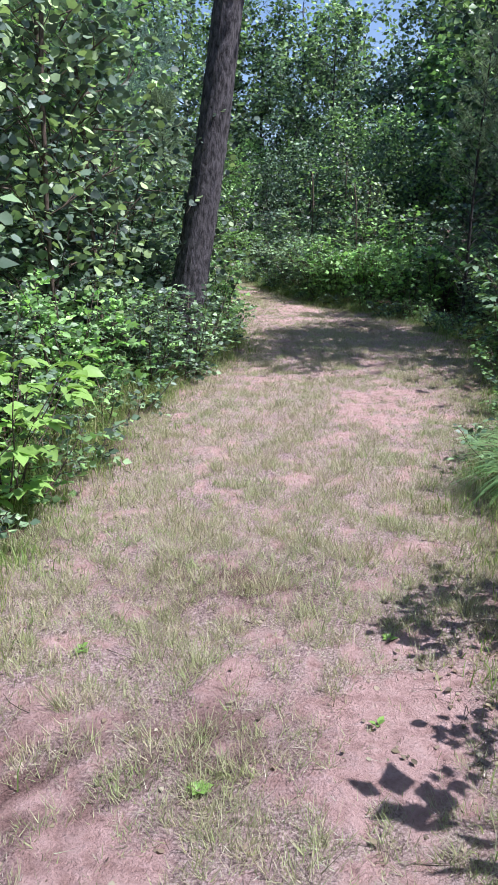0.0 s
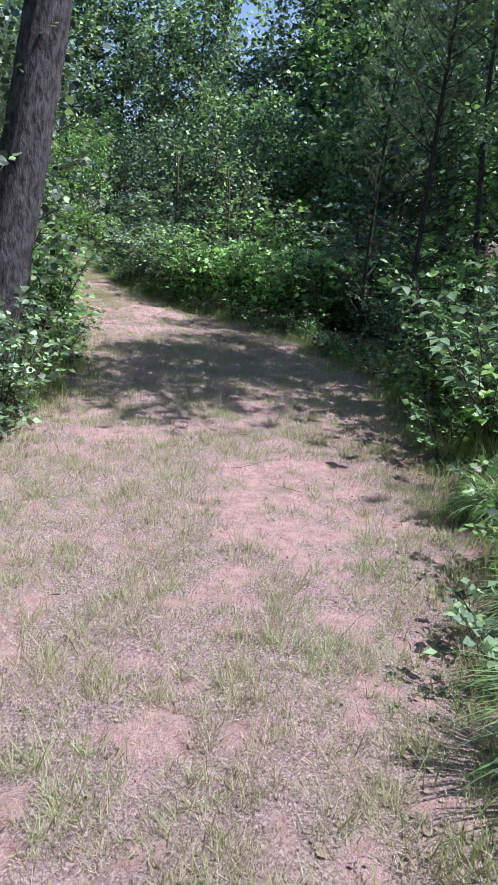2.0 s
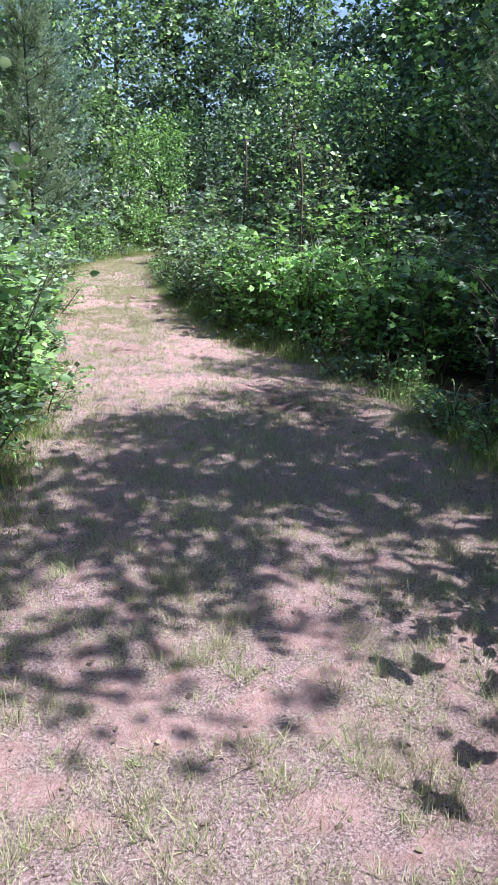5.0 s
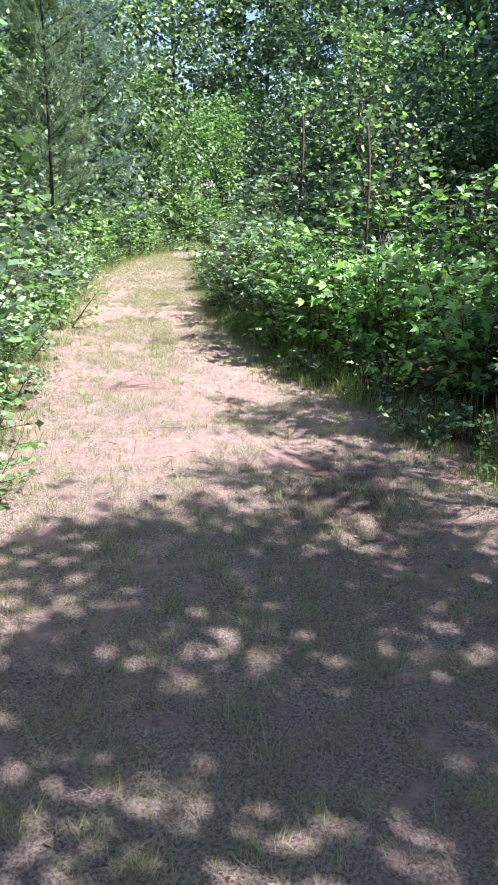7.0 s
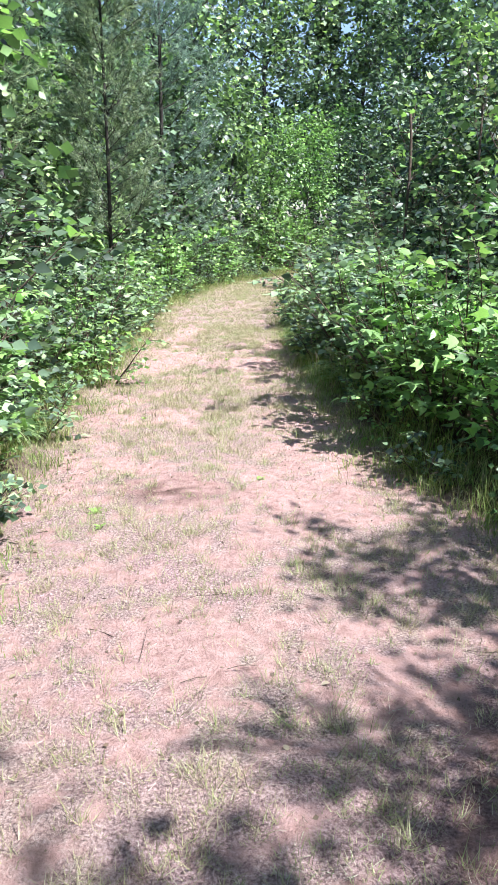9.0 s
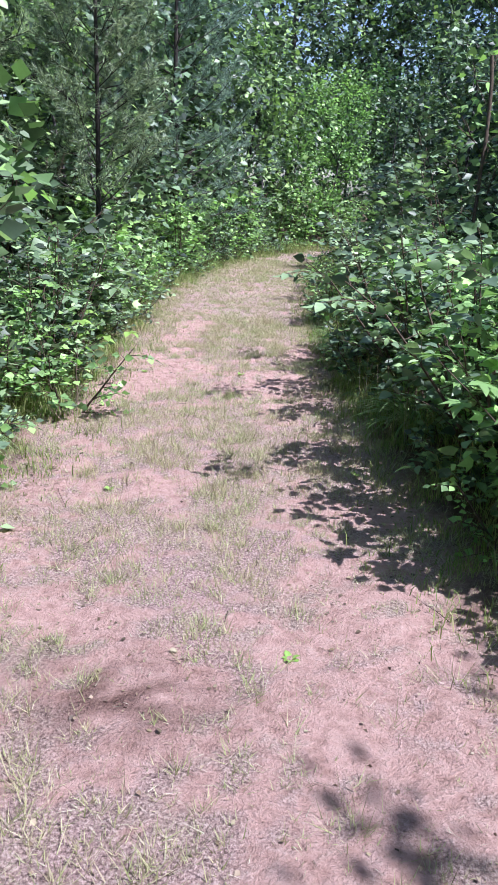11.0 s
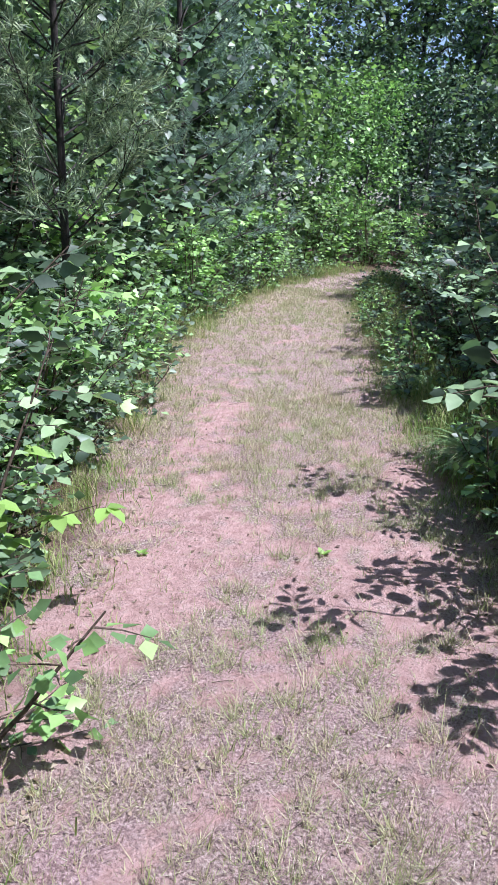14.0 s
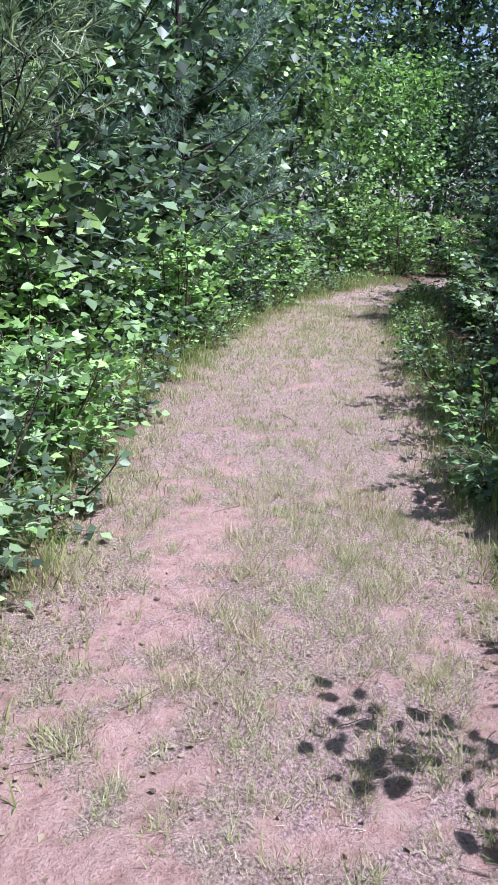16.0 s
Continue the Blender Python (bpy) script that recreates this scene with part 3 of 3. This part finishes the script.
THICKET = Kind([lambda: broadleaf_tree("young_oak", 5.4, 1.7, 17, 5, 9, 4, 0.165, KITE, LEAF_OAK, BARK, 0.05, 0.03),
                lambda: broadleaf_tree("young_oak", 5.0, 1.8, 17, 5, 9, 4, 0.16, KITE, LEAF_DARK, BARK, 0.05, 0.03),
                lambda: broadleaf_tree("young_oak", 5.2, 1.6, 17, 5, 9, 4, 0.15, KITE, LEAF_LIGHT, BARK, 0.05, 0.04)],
               ["bushy young oak with leaves down to the ground", "dark bushy young tree with leaves to the ground", "bushy young tree with sunlight put into its bright green colour"], "tree", "young trees of the thicket")
BACK_SHRUBS = Kind([lambda: shrub("thicket_shrub", 1.8, 0.9, 7, 16, 7, 0.115, FOLDED, LEAF_SHRUB),
                    lambda: shrub("thicket_shrub", 1.8, 0.9, 7, 16, 7, 0.105, FOLDED, LEAF_DARK)],
                   ["green shrub of the thicket behind the trail's edge", "dark green shrub of the thicket behind the trail's edge"], "shrub", "shrubs of the thicket")
PINES = Kind([lambda: pine("pine_tree", 8.0, 1.5, 17, 5, 7, 18, 0.10, NEEDLE, 0.055, 0.4, width=0.006),
              lambda: pine("white_pine", 7.5, 1.8, 16, 5, 9, 20, 0.13, NEEDLE_BLUE, 0.06, 0.05, width=0.008),
              lambda: pine("pitch_pine", 4.8, 0.95, 14, 5, 9, 26, 0.085, NEEDLE, 0.032, 0.1, width=0.0075, start=0.27)],
             ["slim young pine with bare lower branches", "soft blue-green white pine", "olive-green young pine with some browned needles"], "tree", "pines of the wood")


def row(side, y0, y1, step, out, height, kinds, jitter=0.25):
    """Plants set along one edge of the trail, from y0 to y1."""
    y = y0
    while y < y1:
        e = left(y) - out if side < 0 else right(y) + out
        x = float(e + RNG.normal() * jitter * 0.6)
        kind = kinds[RNG.integers(len(kinds))]
        kind.put(x, y + RNG.uniform(-0.2, 0.2), height * RNG.uniform(0.82, 1.15) / 1.65)
        y += step * RNG.uniform(0.8, 1.2)


def plant_sides():
    S, L, B, T = SHRUBS, LIGHT_SHRUBS, BACK_SHRUBS, THICKET
    # west side
    row(-1, 0.5, 5.5, 0.9, 1.15, 1.0, [S, L])
    row(-1, 5.2, 10.5, 0.7, 0.85, 1.2, [S, S, L])
    row(-1, 2.0, 11, 0.9, 1.8, 1.9, [B])
    row(-1, 10.8, 22.0, 0.72, 0.55, 1.25, [S, S, L])
    row(-1, 11, 22.0, 0.9, 1.5, 1.9, [B])
    row(-1, 22.5, 32.5, 0.9, 0.75, 1.5, [S, L])
    row(-1, 23, 32.5, 1.2, 1.7, 2.4, [B])
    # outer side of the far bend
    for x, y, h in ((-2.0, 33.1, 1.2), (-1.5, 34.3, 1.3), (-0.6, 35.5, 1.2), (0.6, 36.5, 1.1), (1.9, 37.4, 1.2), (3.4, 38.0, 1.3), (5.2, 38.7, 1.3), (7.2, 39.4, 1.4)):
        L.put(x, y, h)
    # east side
    # First two rows: unseen shrubs added to throw shade on the trail's near edge.
    row(1, -0.8, 2.6, 0.5, 0.85, 1.2, [S], 0.1)
    row(1, -0.8, 2.8, 0.5, 1.5, 1.8, [B], 0.1)
    row(1, 8.9, 12.2, 0.7, 0.75, 0.9, [S])
    row(1, 12.2, 15.2, 0.6, 1.5, 1.4, [S, L, L])
    row(1, 15.2, 20.0, 0.66, 0.95, 1.35, [S, L, L])
    row(1, 12.5, 20.5, 0.85, 2.2, 1.75, [B, L, L])
    row(1, 19.2, 24.5, 0.6, 0.95, 1.35, [S])
    row(1, 24.5, 31.5, 0.85, 1.25, 1.1, [S, S, L])
    row(1, 20, 31, 1.1, 1.9, 2.0, [B])
    row(1, 9, 20, 1.3, 2.9, 1.7, [B])
    row(1, 5.4, 8.6, 0.9, 1.7, 1.2, [B])
    # the thicket behind
    row(-1, 1.5, 13, 1.9, 3.6, 1.65, [T], 0.8)
    row(-1, 14, 33, 2.1, 3.2, 1.6, [T], 0.8)
    row(-1, 4, 34, 3.4, 5.8, 2.0, [T], 0.9)
    row(1, 14.5, 22, 1.7, 5.0, 1.2, [T], 0.5)
    row(1, 22, 31, 1.9, 3.9, 1.3, [T], 0.5)
    row(1, 16, 31, 2.6, 6.8, 2.0, [T], 0.9)


plant_sides()


def plant_weeds():
    row(-1, 1.0, 33, 0.75, 0.3, 1.5, [WEEDS], 0.15)
    row(1, 4.6, 32, 0.85, 0.3, 1.4, [WEEDS], 0.15)


plant_weeds()

for x, y, s, v in ((-1.75, 7.0, 1.0, 0), (-2.5, 6.4, 1.0, 1), (-2.2, 8.4, 1.1, 1), (-0.8, 9.3, 0.78, 1), (-1.5, 8.0, 1.0, 1), (-3.2, 7.6, 1.2, 0), (-1.6, 12.2, 0.8, 1), (2.7, 18.6, 0.75, 1), (2.5, 21.0, 0.8, 0), (-2.1, 17.0, 0.6, 0)):
    SAPLINGS.put(x, y, s, None, v)
OAK_SAPLINGS.put(1.7, 21.2, 1.0)
OAK_SAPLINGS.put(2.3, 16.6, 0.8)
OAK_SAPLINGS.put(-1.75, 13.4, 0.75)
for x, y, s, v in ((3.3, 11.9, 0.54, 0), (3.5, 10.8, 0.68, 0), (-2.17, 20.6, 1.0, 2), (-4.7, 24.2, 1.1, 1), (-3.1, 27.2, 1.0, 1), (-4.7, 22.0, 1.4, 2),
                   (-2.7, 14.4, 0.9, 1), (3.3, 21.5, 0.45, 1)):
    PINES.put(x, y, s, None, v)
# taller bushes where the trail bends, and bushes that shade its far end
for x, y, s, v in ((-3.4, 24.4, 0.75, 1), (-3.3, 22.7, 0.6, 0), (-3.7, 28.8, 0.95, 1), (-3.3, 30.4, 0.9, 0), (-2.9, 32.8, 0.95, 0), (-1.9, 35.0, 0.75, 2), (-2.6, 37.6, 0.9, 0), (-1.6, 41.6, 1.0, 2), (0.6, 45.2, 1.1, 2), (3.4, 47, 1.2, 0), (-1.0, 47.5, 1.4, 1), (2.2, 28.4, 0.8, 1), (2.5, 30.6, 0.85, 0), (3.4, 31.2, 0.9, 1), (-0.9, 37.2, 0.8, 2), (0.8, 39.2, 0.9, 1), (3.2, 40.4, 0.9, 0), (6.0, 41.2, 1.0, 1),
                   (5.3, 48.5, 1.3, 2), (7.0, 45.0, 1.3, 0)):
    THICKET.put(x, y, s, None, v)
# Variant 2: slim oaks added east, mostly out of view, to shade the trail.
for x, y, s, v in ((-7.0, 6.2, 1.1, 1), (-8.2, 11.2, 1.2, 0), (-8.0, 17.2, 1.2, 1), (-8.2, 23.0, 1.2, 0), (-8.0, 29.0, 1.3, 1), (-7.0, 36.0, 1.3, 0), (-4.0, 44.0, 1.3, 1), (0.5, 51.0, 1.4, 0), (6.0, 52, 1.4, 1), (9.0, 18.0, 1.2, 0), (9.2, 24.0, 1.2, 1), (9.0, 30.0, 1.3, 0),
                   (9.0, 37.0, 1.3, 1), (10.5, 12.0, 1.2, 1), (9.6, 8.8, 0.9, 0), (8.8, 5.0, 1.0, 0), (9.4, 21.0, 1.0, 0), (9.6, 25.4, 1.0, 1), (7.6, 28.6, 1.05, 0), (6.6, 31.0, 1.0, 1), (4.6, 43.0, 1.2, 0), (2.0, 44.5, 1.2, 1), (-1.5, 51.0, 1.5, 0), (0.2, 54.0, 1.7, 1), (3.0, 51.0, 1.6, 0), (-3.6, 48.0, 1.5, 0), (6.0, 44.0, 1.4, 0), (-5.2, 39.6, 1.2, 0), (-5.6, 33.0, 1.2, 1), (4.3, 9.2, 0.95, 2), (5.3, 9.8, 0.92, 2),  (5.4, 13.1, 0.72, 2), (7.4, -0.5, 1.0, 1), (-5.5, 0.5, 1.0, 0), (2.0, -14.0, 1.2, 0), (-3.0, -13.0, 1.2, 1), (-12, 40, 1.5, 0), (13, 44, 1.5, 1)):
    OAKS.put(x, y, s, None, v)


def big_trunk(x, y, radius, height, lean, name, label):
    """A tall old tree with furrowed bark, its crown far above."""
    root = new(name)
    root.matrix_basis = pose(x, y, 0)
    t = np.linspace(0, 1, 150)
    pts = np.stack((lean[0] * t * height + 0.05 * np.sin(t * 9), lean[1] * t * height, -0.1 + t * height), -1)
    tb = Tubes()
    tb.add(pts, radius, radius * 0.45, 72, radius * 0.35, 0.012, 0.075)
    tb.make("trunk", BARK, root)
    store, fine = [], Tubes()
    for k in range(14):
        p, d = along(pts, 0.55 + 0.45 * k / 14)
        a = k * 2.4
        lp = bend(p, (np.cos(a), np.sin(a), 0.5), 2.0, 6, 0.12)
        tb = Tubes()
        tb.add(lp, 0.06, 0.01, 6)
        tb.make("limb", BARK, root)
        for j in range(7):
            q, ld = along(lp, RNG.uniform(0.3, 0.99))
            sp = bend(q, ld + RNG.normal(size=3) * 0.8, 0.9, 4, 0.15)
            fine.add(sp, 0.01, 0.003, 3)
            for _ in range(5):
                u, sd = along(sp, RNG.uniform(0.2, 0.99))
                twig_leaves(store, bend(u, sd + RNG.normal(size=3) * 0.7, 0.5, 3, 0.1), 7, 0.12)
    tagged(fine.make("fine_branching", BARK, root), kind="stuff")
    foliage(store, KITE, LEAF_OAK, root, "crown")
    return tagged(root, label, "tree", "trees of the wood")


big_trunk(-0.88, 8.7, 0.185, 11.0, (0.175, 0.0), "old_tree", "tall tree with dark deeply furrowed bark, leaning")
big_trunk(-3.45, 20.0, 0.17, 11.0, (-0.045, 0.0), "old_tree", "tall tree with grey-brown furrowed bark")



# ---- single plants beside the trail ----
def sedge_clump(x, y, count, length, toward):
    """A clump of long arching blades that hang over the trail's edge."""
    root = new("sedge_clump")
    root.matrix_basis = pose(x, y, float(ground_z(np.array(x), np.array(y))))
    n = count
    a = toward + RNG.normal(0, 1.0, n)
    L = length * RNG.uniform(0.6, 1.1, n)
    out = np.stack((np.cos(a), np.sin(a), np.zeros(n)), -1)
    side = np.stack((-np.sin(a), np.cos(a), np.zeros(n)), -1)
    base = out * RNG.uniform(0, 0.09, n)[:, None] + side * RNG.normal(0, 0.05, n)[:, None]
    rise = RNG.uniform(0.75, 1.3, n)
    pts = []
    pos, ang = base.copy(), rise.copy()
    for k in range(7):
        pts.append(pos.copy())
        pos = pos + (out * np.cos(ang)[:, None] + UP * np.sin(ang)[:, None]) * (L / 6)[:, None]
        ang = ang - RNG.uniform(0.22, 0.42, n)
    pts = np.stack(pts, 1)
    pts[:, :, 2] = np.maximum(pts[:, :, 2], 0.01)
    wid = np.array((0.8, 1.0, 1.0, 0.9, 0.7, 0.45, 0.08)) * 0.0046
    va, vb = pts - side[:, None] * wid[None, :, None], pts + side[:, None] * wid[None, :, None]
    v = np.stack((va, vb), 2).reshape(-1, 3)
    q = np.array([(2 * k, 2 * k + 1, 2 * k + 3, 2 * k + 2) for k in range(6)])[None] + (np.arange(n) * 14)[:, None, None]
    tagged(mesh_object("blade_tuft", v, q.reshape(-1, 4), SEDGE, root, "", True), kind="stuff")
    return tagged(root, "clump of long arching green sedge blades", "sedge", "sedges at the trail's edge")


sedge_clump(1.74, 4.08, 280, 0.75, 3.0)
sedge_clump(2.0, 4.8, 150, 0.6, 2.8)
sedge_clump(2.35, 6.1, 220, 0.45, 2.8)
sedge_clump(-0.75, 10.6, 60, 0.5, 0.6)
sedge_clump(3.0, 11.8, 120, 0.6, 3.3)
sedge_clump(1.15, 17.7, 110, 0.6, 3.4)
sedge_clump(0.55, 20.2, 150, 0.5, 3.0)
sedge_clump(0.3, 22.2, 130, 0.5, 3.0)
sedge_clump(-1.55, 16.4, 130, 0.45, 0.2)
sedge_clump(-1.3, 15.4, 110, 0.45, 0.1)


def seeding_grass(x, y, stalks, height):
    """Upright dry stalks with narrow seed heads over a green tuft."""
    root = new("seeding_grass")
    root.matrix_basis = pose(x, y, float(ground_z(np.array(x), np.array(y))))
    for k in range(stalks):
        p = (RNG.normal(0, 0.09), RNG.normal(0, 0.09), -0.01)
        pts = bend(p, (RNG.normal(0, 0.12), RNG.normal(0, 0.12), 1), height * RNG.uniform(0.6, 1.1), 6, 0.04)
        tb = Tubes()
        tb.add(pts, 0.0016, 0.0011, 4)
        stalk = tb.make("stalk", STRAW, root)
        hd = Tubes()
        d = unit(pts[-1] - pts[-2])
        hd.add([pts[-1] + d * q for q in (-0.005, 0.008, 0.02, 0.034, 0.042)], 0.0042, 0.0015, 5)
        hd.make("seed_head", DEAD_LEAF, stalk)
    return tagged(root, "dry upright grass stalks with small seed heads", "grass", "seeding grasses at the edge")


seeding_grass(1.0, 17.55, 13, 0.42)
seeding_grass(0.85, 18.1, 8, 0.4)
seeding_grass(2.95, 9.3, 9, 0.5)
seeding_grass(-1.15, 4.2, 8, 0.4)
seeding_grass(2.75, 12.6, 8, 0.5)


def leaf_mesh(name, shape, material):
    """One large leaf, shared by all of its kind: the outline cut finer, with a folded midrib."""
    c, f = shape
    ob = mesh_object(name, c, f, material)
    me = ob.data
    bpy.data.objects.remove(ob)
    return me


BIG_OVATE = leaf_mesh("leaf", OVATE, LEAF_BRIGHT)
BIG_SHADE = leaf_mesh("leaf", OVATE, LEAF_SHRUB)
BIG_LOBED = leaf_mesh("leaf", LOBED, LEAF_LIGHT)


def bramble(x, y, height, spread, canes, per_cane, size, me, label, category="bramble", turn=0):
    """Canes with large leaves in threes, each leaf by itself."""
    root = new("bramble")
    root.matrix_basis = pose(x, y, float(ground_z(np.array(x), np.array(y))), 0, 0, turn)
    for s in range(canes):
        a = 2 * np.pi * (s + RNG.uniform(-0.3, 0.3)) / canes
        pts = bend((0.04 * np.cos(a), 0.04 * np.sin(a), -0.02), (np.cos(a) * spread / height, np.sin(a) * spread / height, 1.0), height * RNG.uniform(0.75, 1.05), 7, 0.08, -0.05)
        tb = Tubes()
        tb.add(pts, 0.006, 0.002, 5)
        tb.make("cane", TWIG, root)
        for k in range(per_cane):
            p, d = along(pts, min(0.99, 0.25 + 0.75 * k / max(1, per_cane - 1)))
            b = k * 2.4 + RNG.uniform(-0.5, 0.5)
            w0 = np.array((np.cos(b), np.sin(b), 0.15)) + np.array((np.cos(a), np.sin(a), 0)) * 0.4
            stalk = p + unit(w0) * size * 0.6
            for turn3 in (-1, 0, 1):
                ca, sa = math.cos(turn3 * 1.15), math.sin(turn3 * 1.15)
                w = unit((w0[0] * ca - w0[1] * sa, w0[0] * sa + w0[1] * ca, RNG.uniform(-0.45, 0.0)))
                nn = UP + RNG.normal(size=3) * 0.2
                nn = unit(nn - (nn @ w) * w)
                sd = np.cross(nn, w)
                q = size * RNG.uniform(0.75, 1.2) * (1.1 if turn3 == 0 else 0.9)
                m = Matrix.Identity(4)
                for i in range(3):
                    m[i][0], m[i][1], m[i][2], m[i][3] = w[i] * q, sd[i] * q, nn[i] * q, stalk[i]
                leaf = new("leaf", me)
                leaf.parent = root
                leaf.matrix_basis = m
    return tagged(root, label, category, "brambles along the trail")


# The bright leaves here carry the sun's brightness in their own colour.
bramble(-1.3, 3.75, 0.95, 0.45, 7, 7, 0.12, BIG_OVATE, "bramble with large leaves coloured a sunlit bright green")
bramble(-1.52, 4.35, 1.05, 0.45, 7, 7, 0.12, BIG_OVATE, "bramble with large leaves coloured a sunlit bright green")
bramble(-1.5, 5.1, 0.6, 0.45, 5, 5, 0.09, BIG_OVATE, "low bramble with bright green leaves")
SHRUBS.put(-0.6, 7.95, 0.62, None, 0)
SHRUBS.put(-0.95, 7.3, 0.6, None, 1)
SHRUBS.put(-2.05, 19.7, 0.62, None, 0)
SHRUBS.put(-2.0, 20.35, 0.62, None, 2)
SHRUBS.put(3.15, 7.75, 0.8, None, 0)
for x, y in ((1.5, 16.9), (1.35, 17.8), (1.12, 18.6), (1.05, 19.4)):
    SHRUBS.put(x, y, 0.9, None, 0)
# Lighter-leaved shrubs whose colour makes this edge look sunlit.
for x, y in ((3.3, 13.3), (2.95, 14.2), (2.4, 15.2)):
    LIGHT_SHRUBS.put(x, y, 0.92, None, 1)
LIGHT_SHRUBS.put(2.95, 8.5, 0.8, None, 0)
SHRUBS.put(3.2, 6.9, 0.7, None, 2)
bramble(-0.95, 7.0, 0.7, 0.45, 5, 5, 0.10, BIG_LOBED, "leafy maple seedling with lobed green leaves", "seedling")
bramble(3.0, 7.5, 1.4, 0.6, 8, 8, 0.12, BIG_SHADE, "tall bramble with green leaves in the sun")
bramble(2.8, 7.2, 0.85, 0.4, 5, 5, 0.105, BIG_OVATE, "bramble with bright green leaves at the trail's edge")
bramble(3.2, 8.1, 1.4, 0.6, 7, 7, 0.10, BIG_SHADE, "tall bramble with green leaves")
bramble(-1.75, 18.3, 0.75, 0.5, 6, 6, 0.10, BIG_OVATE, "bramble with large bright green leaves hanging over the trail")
bramble(-1.9, 17.7, 0.95, 0.5, 6, 6, 0.105, BIG_SHADE, "bramble with large dark green leaves")
bramble(-2.1, 19.3, 0.95, 0.5, 6, 6, 0.10, BIG_SHADE, "bramble with large green leaves")
bramble(1.75, 15.9, 1.25, 0.55, 6, 7, 0.13, BIG_LOBED, "maple seedling with large lobed bright green leaves", "seedling")
bramble(1.45, 17.0, 1.2, 0.55, 6, 7, 0.12, BIG_LOBED, "maple seedling with large lobed green leaves", "seedling")


def rosette(x, y, count, size, label):
    """A small weed on the trail: leaves spread flat round one point."""
    root = new("small_weed")
    root.matrix_basis = pose(x, y, float(ground_z(np.array(x), np.array(y))))
    for k in range(count):
        a = k * 2.4 + RNG.uniform(-0.3, 0.3)
        w = unit((np.cos(a), np.sin(a), RNG.uniform(0.1, 0.9)))
        nn = unit(UP - (UP @ w) * w)
        sd = np.cross(nn, w)
        q = size * RNG.uniform(0.7, 1.2)
        m = Matrix.Identity(4)
        for i in range(3):
            m[i][0], m[i][1], m[i][2], m[i][3] = w[i] * q, sd[i] * q, nn[i] * q, w[i] * 0.006
        leaf = new("leaf", BIG_OVATE)
        leaf.parent = root
        leaf.matrix_basis = m
    return tagged(root, label, "weed", "small weeds on the trail")


for x, y, n, q in ((-0.14, 1.78, 12, 0.035), (-0.62, 2.5, 8, 0.03), (0.4, 2.05, 5, 0.03), (0.53, 2.58, 7, 0.03), (0.6, 14.95, 9, 0.035), (-0.2, 14.15, 12, 0.04), (-0.1, 13.95, 6, 0.03), (-0.3, 18.9, 9, 0.04), (-1.1, 18.75, 7, 0.03), (-0.5, 16.2, 6, 0.03), (0.75, 16.8, 7, 0.03)):
    rosette(x, y, n, q, "small green weed growing on the sandy trail")


# ---- litter: dead leaves and twigs ----
def dead_leaves():
    n = 7000
    y = np.concatenate((RNG.uniform(0.5, 22, n // 2), RNG.uniform(0.5, 34, n // 2)))
    e = RNG.uniform(0, 1, n)
    d = RNG.exponential(0.3, n) - 0.25
    x = np.where(e < 0.35, left(y) - d, np.where(e < 0.85, right(y) + d, left(y) + RNG.uniform(0, 1, n) * (right(y) - left(y))))
    p = np.stack((x, y, ground_z(x, y) + 0.006), -1)
    a = RNG.uniform(0, 2 * np.pi, n)
    w = np.stack((np.cos(a), np.sin(a), RNG.normal(0, 0.15, n)), -1)
    nn = np.tile(UP, (n, 1)) + RNG.normal(size=(n, 3)) * 0.18
    ob = leaves("dead_leaves", OVATE, p, w, nn, RNG.uniform(0.01, 0.032, n), DEAD_LEAF, None)
    tagged(ob, "scattered dry brown leaves on the ground", "leaf litter")


def fallen_twigs():
    tb = Tubes()
    for _ in range(150):
        y = RNG.uniform(0.8, 24)
        x = RNG.uniform(left(y) - 0.3, right(y) + 0.3)
        a = RNG.uniform(0, 2 * np.pi)
        L = RNG.uniform(0.04, 0.22)
        z = float(ground_z(np.array(x), np.array(y)))
        tb.add(bend((x, y, z + 0.006), (np.cos(a), np.sin(a), 0.03), L, 4, 0.12), 0.002, 0.001, 3)
    tagged(tb.make("fallen_twigs", TWIG, None), "thin dry twigs lying on the trail", "twig", kind="stuff")


def flakes():
    """Small dark bits of dead leaf, bark and cone over the sand."""
    n = 9000
    y = RNG.uniform(0.5, 24, n)
    x = left(y) - 0.1 + RNG.uniform(0, 1, n) * (right(y) - left(y) + 0.2)
    k = RNG.uniform(0, 1, n) < np.clip(1.5 * lumps(x, y, 0.5, 41) - 0.2, 0.1, 1)
    x, y = x[k], y[k]
    n = len(x)
    a = RNG.uniform(0, 2 * np.pi, n)
    w = np.stack((np.cos(a), np.sin(a), RNG.normal(0, 0.35, n)), -1)
    p = np.stack((x, y, ground_z(x, y) + 0.004), -1)
    ob = leaves("bark_flakes", KITE, p, w, np.tile(UP, (n, 1)) + RNG.normal(size=(n, 3)) * 0.5, RNG.uniform(0.006, 0.021, n), DEAD_LEAF, None)
    tagged(ob, "small dark flakes of dead leaf and bark", "leaf litter")


dead_leaves()
flakes()
fallen_twigs()
